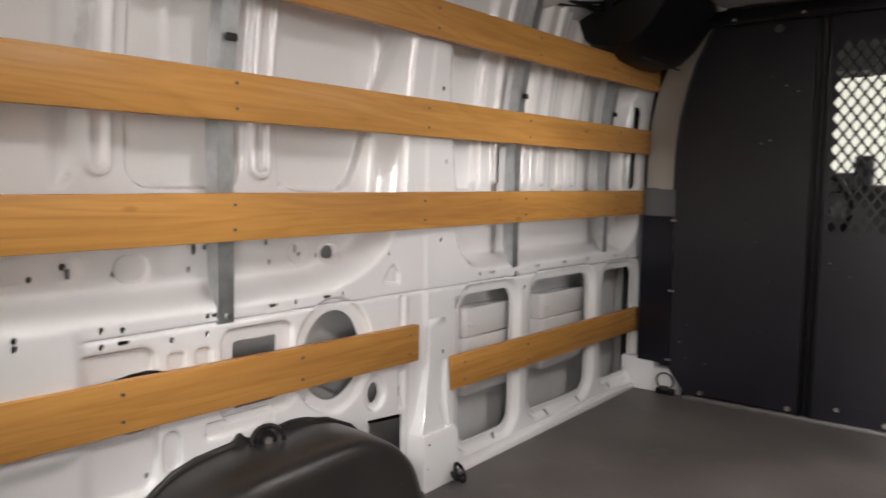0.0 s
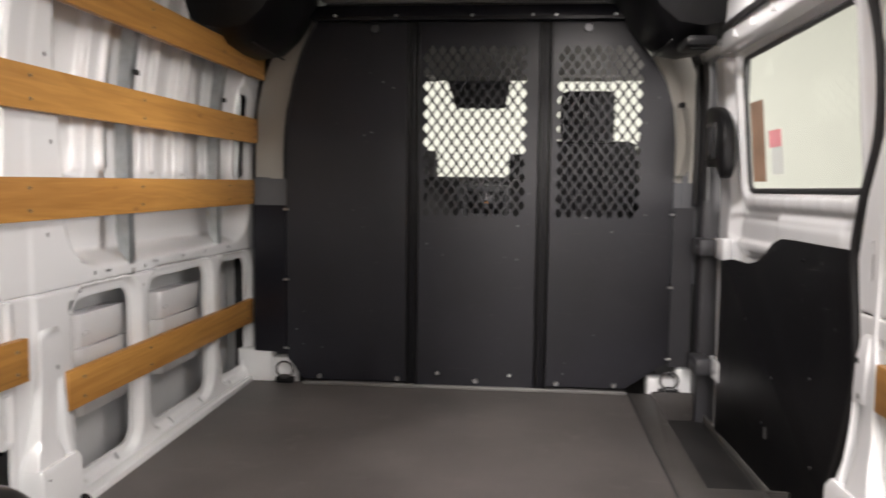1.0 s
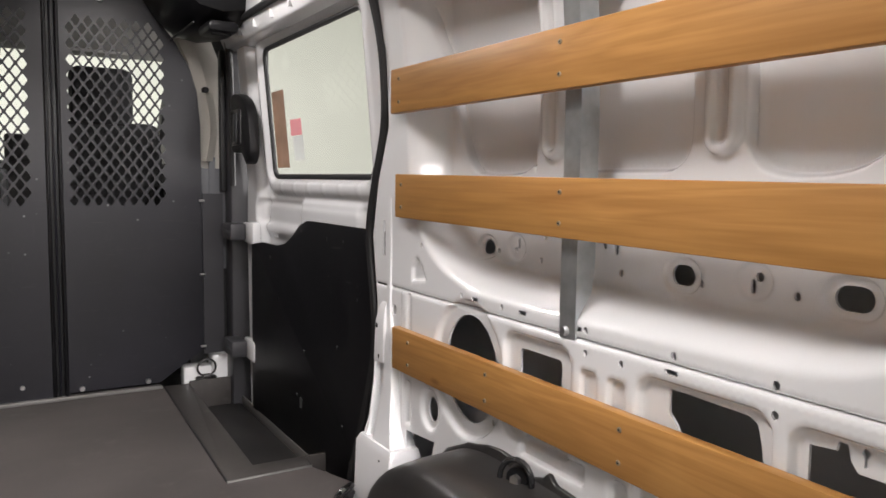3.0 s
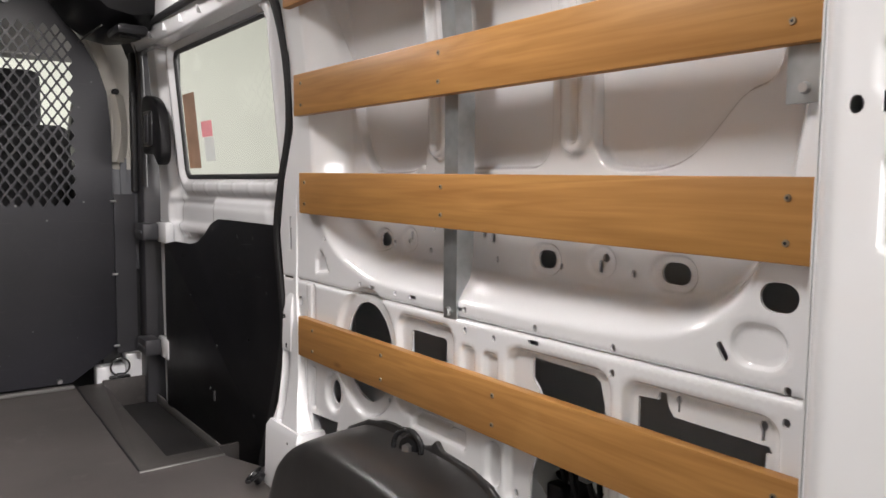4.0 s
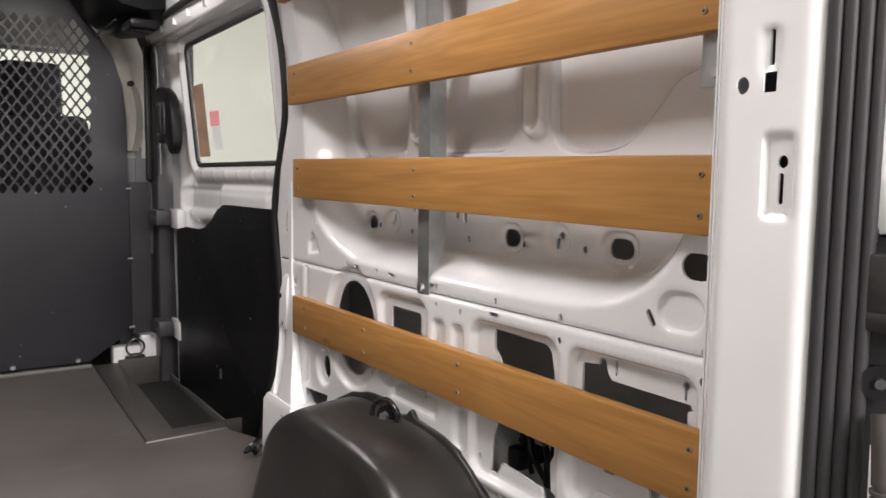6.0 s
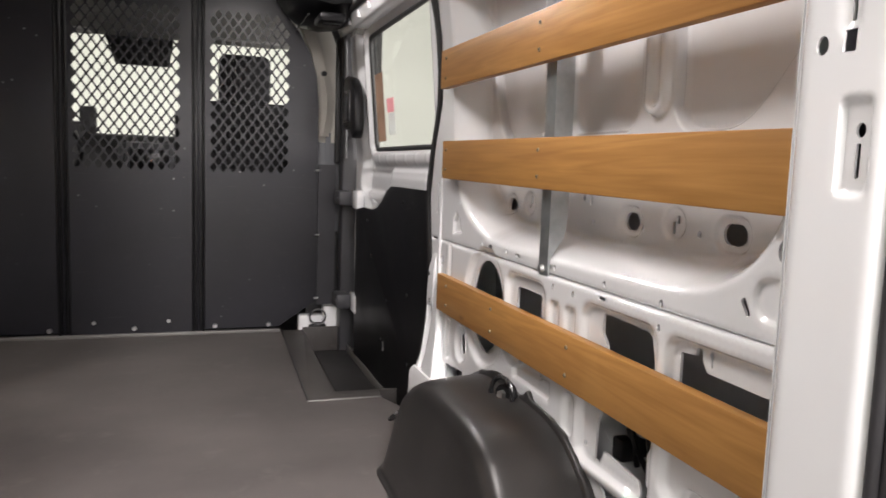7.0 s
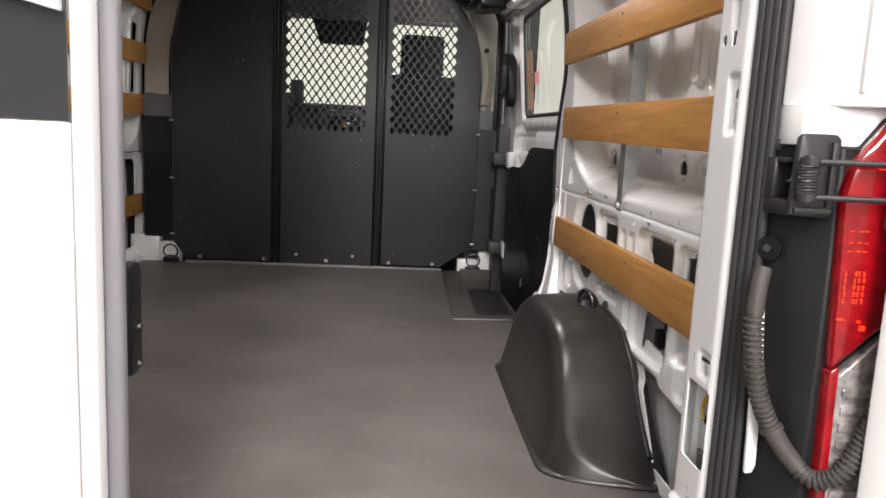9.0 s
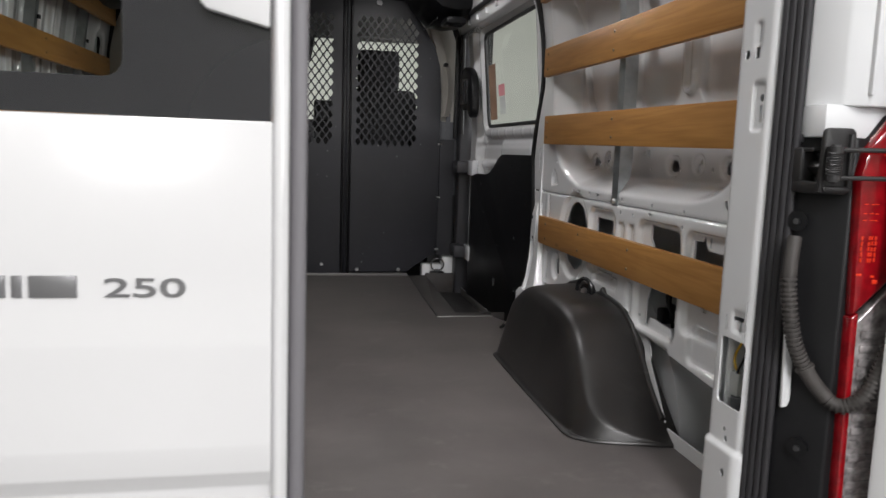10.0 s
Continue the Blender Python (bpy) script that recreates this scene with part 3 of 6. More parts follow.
PRESS = ((round_rect(1.263, 0.388, 0.088, 0.094, 0.03), 0.013, 0.008), (round_rect(0.941, 0.345, 0.105, 0.131, 0.03), 0.013, 0.008), (round_rect(0.713, 0.36, 0.108, 0.113, 0.026), 0.013, 0.008),
         (round_rect(1.139, 0.406, 0.019, 0.05, 0.012), 0.010, 0.0065), (round_rect(1.082, 0.406, 0.019, 0.05, 0.012), 0.010, 0.0065), (round_rect(1.22, 0.293, 0.08, 0.018, 0.007), 0.009, 0.0065),
         (round_rect(1.072, 0.275, 0.02, 0.04, 0.02), 0.009, 0.0065), (round_rect(0.70, 0.235, 0.085, 0.045, 0.02), 0.010, 0.008), (round_rect(1.688, 0.45, 0.011, 0.045, 0.007), 0.007, 0.008),
         (round_rect(1.688, 0.26, 0.013, 0.05, 0.007), 0.007, 0.008), (circle(1.597, 0.27, 0.038, 0.045, 24), 0.010, 0.008), (circle(1.466, 0.382, 0.12, 0.132, 40), 0.012, 0.009),
         ([(1.684, 0.518), (1.682, 0.55), (1.664, 0.572), (1.645, 0.564), (1.62, 0.526)], 0.008, 0.0065), (round_rect(0.637, 0.544, 0.035, 0.027, 0.026), 0.006, 0.0065),
         (circle(1.521, 0.601, 0.033, 0.027, 20), 0.006, 0.0065), (round_rect(1.046, 0.6, 0.036, 0.028, 0.028), 0.006, 0.0065), (round_rect(0.805, 0.601, 0.038, 0.028, 0.028), 0.006, 0.0065),
         (circle(1.427, 0.608, 0.03, 0.028, 20), 0.004, 0.008), (circle(0.93, 0.606, 0.03, 0.028, 20), 0.004, 0.008), (round_rect(1.1, 0.18, 0.25, 0.03, 0.03), 0.008, 0.02))
BEADS = [round_rect(y, 1.07, 0.030, 0.31, 0.028) for y in (0.985, 1.325)]
GROOVES = [round_rect(y, 1.07, 0.015, 0.295, 0.014) for y in (0.985, 1.325)]


def depth_rear(Y, Z):
    X = 0.842 + 0.078 * ramp(signed(RECESS, Y, Z), 0.05)
    for s, gap in zip(SKIN, (0.93, 9.0, 1.54)):
        d = signed(s, Y, Z)
        X = X + 0.018 * ramp(d, 0.010) + 0.016 * np.exp(-((d - 0.004) / 0.0022) ** 2) * ramp(Y - gap, 0.03)
    for outer, inner in zip(BEADS, GROOVES):
        X = X - 0.014 * ramp(signed(outer, Y, Z), 0.009)
        X = X + 0.009 * ramp(signed(inner, Y, Z), 0.008)
    X = X - 0.003 * ramp(SEAM - Z, 0.004) * (Y < 1.72) + 0.0065 * np.exp(-((Z - SEAM) / 0.0020) ** 2)
    for poly, d, w in PRESS:
        X = X + d * ramp(signed(poly, Y, Z), w)
    return X - lean(Z)


FRONT = [round_rect(2.075, 0.257, 0.128, 0.207, 0.045), round_rect(2.5, 0.265, 0.185, 0.205, 0.045), round_rect(2.915, 0.266, 0.115, 0.2, 0.04)]
TALL = [round_rect(2.975, 0.91, 0.045, 0.15, 0.03)]
FRONT_SLOTS = [round_rect(y, 0.518, 0.014, 0.004, 0.003, 2) for y in (2.08, 2.33, 2.5, 2.66, 2.86)] + [circle(y, z, 0.006, None, 8) for y, z in ((2.02, 0.518), (2.27, 0.51), (1.98, 0.48), (2.25, 0.46), (2.74, 0.49), (2.97, 0.505), (1.84, 0.62), (1.83, 1.0), (1.86, 0.82), (1.85, 1.1))]
FRONT_SLOTS += [round_rect(1.912, 0.452, 0.011, 0.016, 0.003, 2)] + [round_rect(y, 0.032, 0.007, 0.009, 0.002, 2) for y in (2.12, 2.42, 2.63, 2.86, 3.02)]
FRONT_RECESS = flat_poly([(1.90, 0.75), (1.91, 0.62), (1.95, 0.56), (2.02, 0.528), (2.2, 0.524), (2.8, 0.524), (2.95, 0.535), (3.04, 0.60), (3.05, 0.7), (2.93, 0.74), (2.91, 0.9), (2.91, 1.5), (1.90, 1.5)])


def depth_left(Y, Z):
    X = depth_rear(Y - 0.005 * ramp(Y - 1.25, 0.12) * (Y < 1.72), Z)
    X = np.where(Y < 0.95, X * ramp(Y - 0.9, 0.04) + (0.842 - lean(Z) + 0.078 * ramp(signed(RECESS, Y, Z), 0.05) * (Z > 0.5)) * (1 - ramp(Y - 0.9, 0.04)), X)
    X = X - 0.009 * ramp(signed(round_rect(0.70, 0.42, 0.225, 0.125, 0.05), Y, Z), 0.03)
    X = X + 0.078 * ramp(signed(FRONT_RECESS, Y, Z), 0.045)
    for a, b in ((1.95, 2.12), (2.26, 2.40), (2.52, 2.62), (2.70, 2.86)):
        X = X + 0.024 * ramp(signed(round_rect((a + b) / 2, 1.05, (b - a) / 2, 0.31, 0.04), Y, Z), 0.016)
    for y in (2.19, 2.46, 2.66):
        X = X - 0.014 * ramp(signed(round_rect(y, 1.07, 0.022, 0.31, 0.02), Y, Z), 0.012)
    for h in FRONT:
        X = X + 0.02 * ramp(0.038 + signed(h, Y, Z), 0.022)
    X = X + 0.008 * ramp(0.03 + signed(TALL[0], Y, Z), 0.014)
    X = X - 0.004 * ramp(SEAM - Z, 0.004) * (Y > 1.78) - 0.003 * (Y > 1.78)
    return X - 0.02 * np.clip((Y - 2.2) / 0.9, 0, 1) ** 2


def rows_for(items):
    return [(p, [w * k for k in (0.0, 0.25, 0.5, 0.75, 1.0)]) for p, w in items]


CONTOURS = rows_for([(p, w) for p, _, w in PRESS] + [(p, 0.009) for p in BEADS] + [(p, 0.008) for p in GROOVES]) + [(p, (-0.002, 0.0, 0.002, 0.004, 0.006, 0.008, 0.010)) for p in SKIN]
SEAMS = [(SEAM + d, 0.56, 3.08) for d in (-0.005, -0.0022, 0.0, 0.0022, 0.005)]
OUT_R = [(0.53, -0.02), (1.86, -0.02), (1.87, 0.1), (1.85, 0.3), (1.84, 0.45), (1.865, 0.6), (1.84, 0.72), (1.79, 0.84), (1.79, 1.0), (1.80, 1.2), (1.82, 1.42), (0.53, 1.42)]
setting("wall_right", pressed_sheet(1, OUT_R, LARGE + SLOTS + SMALL + [circle(1.757, 0.447, 0.010, 0.012, 10), round_rect(1.809, 0.6, 0.005, 0.04, 0.005, 3)], depth_rear, 0.006, 0.004, SEAMS, CONTOURS), M_WHITE, "white painted pressed steel van side wall with cut openings", "wall")
OUT_L = [(0.33, -0.02), (3.09, -0.02), (3.09, 1.42), (0.33, 1.42)]
def shifted(h):
    return [(y + (0.005 if 1.37 < h[0][0] < 1.69 else 0.0), z) for y, z in h]


NO_OVAL = [h for h in LARGE if h is not HOLE_BIG and not (1.0 < h[0][0] < 1.08 and h[0][1] > 0.55)]
LARGE_L = [shifted(h) for h in NO_OVAL[:2]] + [flat_poly([(1.06, 0.425), (1.055, 0.37), (1.04, 0.33), (0.98, 0.33), (0.965, 0.40), (0.975, 0.424)], 3)] + [shifted(h) for h in NO_OVAL[3:]]
FRONT_BEADS = [round_rect(y, 1.07, 0.022, 0.31, 0.02) for y in (2.19, 2.46, 2.66)]
CONTOURS_L = [([(y + (0.005 if y > 1.3 else 0.0), z) for y, z in p], ds) for p, ds in CONTOURS if max(q[0] for q in p) > 1.0] + [(h, (-0.038, -0.034, -0.03, -0.026, -0.021, -0.016)) for h in FRONT] + rows_for([(p, 0.012) for p in FRONT_BEADS])
SMALL_L = [shifted(h) for h in SLOTS + SMALL if h[0][0] > 0.97 or h[0][1] > 0.55] + [circle(y, z, 0.005, 0.006, 8) for y, z in ((0.81, 0.517), (0.81, 0.505), (0.80, 0.42), (0.947, 0.512), (0.945, 0.485))]
setting("wall_left", pressed_sheet(-1, OUT_L, LARGE_L + SMALL_L + FRONT + TALL + FRONT_SLOTS, depth_left, 0.0065, 0.004, SEAMS, CONTOURS_L), M_WHITE, "white painted pressed steel van side wall with cut openings", "wall")
for s, n, y0, y1 in ((1, "outer_skin_right", 0.42, 1.80), (-1, "outer_skin_left", 0.32, 3.3)):
    k = 0.0 if s > 0 else 0.075
    a = [(s * x, z) for x, z in ((1.0 - k, -0.5), (1.005 - k, 0.3), (1.0 - k, 0.5), (0.992, 0.56), (0.992, 0.75), (0.955, 1.1), (0.90, 1.40), (0.90, 1.44), (0.91, 1.44), (0.965, 1.1), (1.002, 0.75), (1.015, 0.5), (1.015, 0.3), (1.01, -0.5))]
    setting(n, prism([(x, z) for x, z in a], "y", y0, y1), M_PRIMER, "grey primed inside of the van's outer skin", "wall")

# Unseen plates added to keep outside light out of the wall cavities.
setting("cavity_blocker_right", joined(box(0.885, 1.0, 1.78, 1.795, -0.3, 1.40), joined(box(0.86, 1.0, 0.55, 0.56, -0.3, 1.40), box(0.86, 1.0, 0.55, 1.79, -0.32, -0.3))), M_PRIMER, "unseen grey plates keeping light out of the wall cavity", "wall")
setting("cavity_blocker_left", joined(box(-1.0, -0.9, 3.10, 3.11, -0.3, 1.40), joined(box(-1.0, -0.86, 0.42, 0.43, -0.3, 1.40), box(-1.0, -0.86, 0.43, 3.10, -0.32, -0.3))), M_PRIMER, "unseen grey plates keeping light out of the wall cavity", "wall")
setting("inner_tube", cyl((-0.862, 2.985, 0.70), (-0.846, 2.985, 1.12), 0.024), M_GALV, "galvanised tube inside the pillar opening", "tube")
for s in (1, -1):
    setting("wheelhouse_right" if s > 0 else "wheelhouse_left", cyl((s * 0.878, 1.27, -0.08), (s * 0.985, 1.27, -0.08), 0.43, 0.43, 72), M_PRIMER, "grey painted inner wheelhouse", "wheelhouse")
# inner stiffeners seen through the front openings of the left wall
for y0, y1, z0, z1 in ((2.0, 2.235, 0.165, 0.418), (2.425, 2.72, 0.165, 0.415)):
    b = bmesh.new()
    for k in range(3):
        za, zb = z0 + (z1 - z0) * k / 3, z0 + (z1 - z0) * (k + 1) / 3
        joined(b, prism([(-0.93, y0 - 0.012), (-0.884, y0 + 0.004), (-0.876 + 0.003 * (k % 2), y0 + 0.016), (-0.876 + 0.003 * (k % 2), y1), (-0.93, y1)], "z", za + 0.0012, zb - 0.0012, 0.0035))
    joined(b, prism([(-0.93, y0 - 0.006), (-0.886, y0 + 0.012), (-0.886, y1), (-0.93, y1)], "z", z0 + 0.004, z1 - 0.004))
    for z in (z0 + 0.05, z1 - 0.05):
        joined(b, box(-0.880, -0.871, y0 + 0.02, y0 + 0.045, z - 0.004, z + 0.006, 0.002))
    for y in (y0 + 0.09, y1 - 0.06):
        joined(b, cyl((-0.878, y, z0 + 0.12), (-0.8745, y, z0 + 0.12), 0.006, 0.005, 10))
    setting("inner_stiffener", b, M_WHITE, "white ribbed steel stiffener inside the wall", "stiffener")
# clips and cable in the right wall's rear opening
for s in (1, -1):
    t = thing("wiring_harness", s * 0.93, 0.9, 0.25, label="black taped wiring harness clipped inside the wall opening", category="cable")
    part("cable", tube(smooth_line([(s * 0.9, 1.75, 0.17), (s * 0.9, 1.62, 0.185), (s * 0.93, 1.5, 0.2), (s * 0.93, 1.1, 0.24), (s * 0.92, 0.96, 0.27), (s * 0.9, 0.90, 0.24), (s * 0.92, 0.84, 0.26), (s * 0.93, 0.7, 0.33), (s * 0.93, 0.6, 0.36)]), 0.008), M_PLASTIC, t)
    part("clip", box(s * 0.9 - 0.015, s * 0.9 + 0.015, 0.875, 0.915, 0.222, 0.27, 0.006), M_PLASTIC, t)
    part("clip", box(s * 0.9 - 0.015, s * 0.9 + 0.015, 0.93, 0.95, 0.25, 0.31, 0.006), M_PLASTIC, t)
    for k in range(4):
        part("cable", tube(smooth_line([(s * 0.905, 0.87 + 0.03 * k, 0.225), (s * (0.88 + 0.01 * (k % 2)), 0.88 + 0.03 * k, 0.26 + 0.012 * k), (s * 0.9, 0.905 + 0.02 * k, 0.30 + 0.01 * (k % 3)), (s * 0.93, 0.93, 0.33)]), 0.0045), M_PLASTIC, t)
    part("plug", box(s * 0.885 - 0.012, s * 0.885 + 0.012, 0.955, 0.985, 0.235, 0.27, 0.004), M_PLASTIC, t, "black connector plug")
    part("plug", box(s * 0.885 - 0.01, s * 0.885 + 0.01, 0.905, 0.925, 0.29, 0.325, 0.004), M_GREYTRIM, t, "grey connector plug")
    part("wire", tube(smooth_line([(s * 0.9, 0.96, 0.31), (s * 0.88, 0.95, 0.335), (s * 0.88, 0.96, 0.36)]), 0.003), M_YELLOW, t, "thin yellow wire")


# ---------------------------------------------------------------- middle posts
def loft(levels, close=True):
    """Rings of points, all of one length."""
    bm = bmesh.new()
    rings = [[bm.verts.new(p) for p in r] for r in levels]
    n = len(levels[0])
    for a, b in zip(rings, rings[1:]):
        for i in range(n if close else n - 1):
            bm.faces.new((a[i], a[(i + 1) % n], b[(i + 1) % n], b[i]))
    if close:
        bm.faces.new(rings[0][::-1])
        bm.faces.new(rings[-1])
    bmesh.ops.recalc_face_normals(bm, faces=bm.faces)
    return bm


def middle_post(s):
    def leg(rows):
        return loft([[(s * 0.862, ya, z), (s * (x + 0.008), ya, z), (s * x, ya + 0.004, z), (s * x, yb - 0.004, z), (s * (x + 0.008), yb, z), (s * 0.862, yb, z)] for z, ya, yb, x in rows])

    if s > 0:
        # rear leg running up into a ridge, front leg, cap, foot
        b = leg(((0.150, 1.690, 1.786, 0.800), (0.21, 1.722, 1.787, 0.815), (0.28, 1.736, 1.784, 0.826), (0.345, 1.745, 1.784, 0.829), (0.40, 1.758, 1.790, 0.835), (0.46, 1.770, 1.792, 0.8385), (0.60, 1.768, 1.792, 0.839), (0.68, 1.772, 1.790, 0.840), (0.72, 1.774, 1.788, 0.846)))
        joined(b, leg(((0.150, 1.806, 1.832, 0.800), (0.20, 1.818, 1.831, 0.816), (0.28, 1.820, 1.831, 0.826), (0.345, 1.820, 1.831, 0.829))))
        joined(b, leg(((0.325, 1.780, 1.832, 0.8275), (0.352, 1.780, 1.831, 0.8275), (0.415, 1.782, 1.829, 0.830), (0.450, 1.786, 1.822, 0.836), (0.465, 1.788, 1.815, 0.846))))
        joined(b, leg(((-0.02, 1.668, 1.850, 0.786), (0.145, 1.672, 1.842, 0.789), (0.160, 1.680, 1.836, 0.797))))
        slot, y_mid = [(1.780, 0.150), (1.826, 0.150), (1.824, 0.33), (1.780, 0.33)], 1.80
        holes = ((0.8275, 1.815, 0.405, 0.004, 0.010), (0.8275, 1.804, 0.337, 0.004, 0.010), (0.789, 1.708, 0.081, 0.004, 0.004), (0.789, 1.72, 0.132, 0.004, 0.004))
    else:
        b = leg(((0.135, 1.724, 1.832, 0.802), (0.178, 1.750, 1.822, 0.814), (0.235, 1.766, 1.802, 0.821), (0.306, 1.782, 1.814, 0.827), (0.345, 1.785, 1.815, 0.829)))
        joined(b, leg(((0.135, 1.842, 1.866, 0.802), (0.20, 1.846, 1.870, 0.818), (0.28, 1.853, 1.872, 0.826), (0.345, 1.856, 1.871, 0.829))))
        joined(b, leg(((0.308, 1.783, 1.872, 0.8275), (0.345, 1.784, 1.871, 0.8275), (0.395, 1.786, 1.868, 0.829), (0.418, 1.790, 1.862, 0.833), (0.428, 1.796, 1.855, 0.845))))
        joined(b, leg(((-0.02, 1.720, 1.868, 0.786), (0.128, 1.722, 1.866, 0.789), (0.140, 1.726, 1.862, 0.797))))
        slot, y_mid = [(1.80, 0.138), (1.848, 0.138), (1.86, 0.31), (1.81, 0.31)], 1.83
        holes = ((0.8275, 1.842, 0.332, 0.004, 0.010), (0.789, 1.744, 0.118, 0.004, 0.004), (0.789, 1.739, 0.058, 0.004, 0.004))
    joined(b, box(min(s * 0.846, s * 0.86), max(s * 0.846, s * 0.86), y_mid - 0.07, y_mid + 0.035, 0.10, 0.36))
    p = setting("post_right" if s > 0 else "post_left", b, M_WHITE, "white painted steel post flaring to the floor", "post")
    # Grey sheet in the slot: its shading is put into the colour.
    part("slot", prism(slot, "x", s * 0.843 - 0.003, s * 0.843 + 0.001), M_PRIMER, p, "grey sheet that paints in the slot's shade")
    # Solid dark blocks: each hole's shade is put into the colour.
    for x, y, z, w, h in holes:
        part("screw_hole", box(s * x - 0.0015, s * x + 0.0015, y - w / 2, y + w / 2, z - h / 2, z + h / 2), M_HOLE_SHADE, p, "dark block standing in for a shaded punched hole")


middle_post(1)
middle_post(-1)


# ---------------------------------------------------------------- floor and roof
mat_outline = [(-0.842, 0.27), (0.842, 0.27), (0.842, 1.90), (0.776, 2.08), (0.562, 2.078), (0.590, 3.03), (-0.842, 3.03)]
setting("floor", prism(mat_outline, "z", -0.03, 0.0, 0.004), M_MAT, "worn dark rubber cargo floor mat", "floor")
setting("floor_pan", box(-0.99, 0.99, 0.27, 5.0, -0.16, -0.10), M_WHITE, "white painted steel floor pan", "floor")
sw_b = prism([(0.565, 2.081), (0.779, 2.083), (0.79, 2.168), (0.651, 2.168), (0.679, 2.985), (0.682, 3.03), (0.593, 3.03)], "z", -0.05, -0.003, 0.003)
joined(sw_b, prism([(0.62, 2.13), (0.90, 2.13), (0.90, 3.03), (0.65, 3.03)], "z", -0.11, -0.085))
joined(sw_b, prism([(0.651, 2.168), (0.679, 2.985), (0.668, 2.985), (0.640, 2.168)], "z", -0.10, -0.008))
joined(sw_b, prism([(0.650, 2.158), (0.862, 2.158), (0.862, 2.168), (0.650, 2.168)], "z", -0.10, -0.004))
setting("step_well", sw_b, M_STEP, "black rubber step well beside the sliding door", "step")
st = bpy.data.objects["step_well"]
# Dark strip laid over the mat's edge in place of a shaded gap.
part("edge_gap", prism([(0.5595, 2.0845), (0.5655, 2.0845), (0.5935, 3.02), (0.5875, 3.02)], "z", -0.004, 0.0012), M_RUBBER, st, "dark strip standing in for the shaded gap along the mat")
part("riser", box(0.672, 0.862, 2.988, 3.0, -0.09, 0.014, 0.003), M_STEP, st, "dark grey plastic riser")
part("tread_pad", prism([(0.70, 2.20), (0.832, 2.20), (0.842, 2.965), (0.716, 2.965)], "z", -0.086, -0.079, 0.002), M_TREAD, st, "scuffed black tread pad")
setting("trim_step", joined(prism([(0.842, 2.12), (0.848, 2.12), (0.852, 2.98), (0.846, 2.98)], "z", -0.085, -0.052, 0.0015), prism([(0.560, 2.076), (0.777, 2.078), (0.777, 2.084), (0.560, 2.082)], "z", -0.02, 0.003, 0.0015)), M_STEELTRIM, "thin grey metal edge strip of the step", "trim")
setting("trim_sill", box(-0.842, -0.80, 1.88, 3.05, -0.01, 0.016, 0.004), M_WHITE, "white sill strip along the floor edge", "trim")
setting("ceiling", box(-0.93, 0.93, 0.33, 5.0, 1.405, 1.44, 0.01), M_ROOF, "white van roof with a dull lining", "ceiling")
for y in (0.95, 1.55, 2.15):
    setting("roof_bow", box(-0.86, 0.86, y - 0.04, y + 0.04, 1.385, 1.406, 0.008), M_WHITE, "white pressed roof bow", "beam")
for s in (1, -1):
    setting("roof_rail_right" if s > 0 else "roof_rail_left", prism([(s * 0.90, 1.41), (s * 0.70, 1.41), (s * 0.73, 1.38), (s * 0.77, 1.36), (s * 0.80, 1.33), (s * 0.90, 1.30)], "y", 0.40, 3.0, 0.004), M_WHITE, "white pressed roof rail", "beam")


# Housings for the two roof lamps; neither lamp is in view.
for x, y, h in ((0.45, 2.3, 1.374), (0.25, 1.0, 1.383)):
    t = thing("unseen_dome_lamp", x, y, 1.38, label="unseen white flat roof lamp with a frosted lens", category="lamp", group="roof lamps")
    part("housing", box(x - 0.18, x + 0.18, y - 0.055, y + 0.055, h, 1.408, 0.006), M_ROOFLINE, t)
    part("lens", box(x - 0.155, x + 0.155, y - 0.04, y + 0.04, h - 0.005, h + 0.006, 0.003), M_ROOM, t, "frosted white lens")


# ---------------------------------------------------------------- wooden rails with screws
def screw(parent, p, axis, r=0.0048):
    a = Vector(p)
    q = a + Vector(axis) * 0.0018
    part("screw", cyl(a - Vector(axis) * 0.002, q, r, r * 0.75, 10), M_SCREW, parent, "dull countersunk screw")
    # A dark disc paints in the shade of the recess.
    part("screw_recess", cyl(q - Vector(axis) * 0.001, q + Vector(axis) * 0.0002, r * 0.38, r * 0.38, 8), M_HOLE_SHADE, parent, "dark disc standing in for the shaded screw recess")


def rail(side, y0, y1, z0, z1, x0, x1, screws, tag):
    """z0, z1 and x0, x1: middle height and distance at the two ends."""
    t = thing("wooden_rail", side * x0, y0, z0, label=tag, category="rail", group="wooden wall rails")
    L = y1 - y0
    b = box(0, 0.019, 0, L, -0.0445, 0.0445, 0.0025)
    for v in b.verts:
        k = v.co.y / L
        v.co = (side * (x0 + (x1 - x0) * k + v.co.x), y0 + v.co.y, z0 + (z1 - z0) * k + v.co.z)
    bmesh.ops.recalc_face_normals(b, faces=b.faces)
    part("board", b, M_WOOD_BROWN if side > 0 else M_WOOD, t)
    for y in screws:
        k = (y - y0) / L
        for dz in (0.023, -0.023):
            screw(t, (side * (x0 + (x1 - x0) * k), y, z0 + (z1 - z0) * k + dz), (-side, 0, 0))


YR = (0.60, 1.19, 1.69)
rail(1, 0.545, 1.727, 0.371, 0.374, 0.82, 0.82, (0.60, 1.052, 1.374, 1.655), "varnished knotty wooden rail low on the wall")
rail(1, 0.545, 1.718, 0.682, 0.695, 0.82, 0.82, YR, "varnished wooden rail with a dark grain streak")
rail(1, 0.545, 1.728, 0.902, 0.907, 0.813, 0.813, YR, "varnished wooden rail worn along its lower edge")
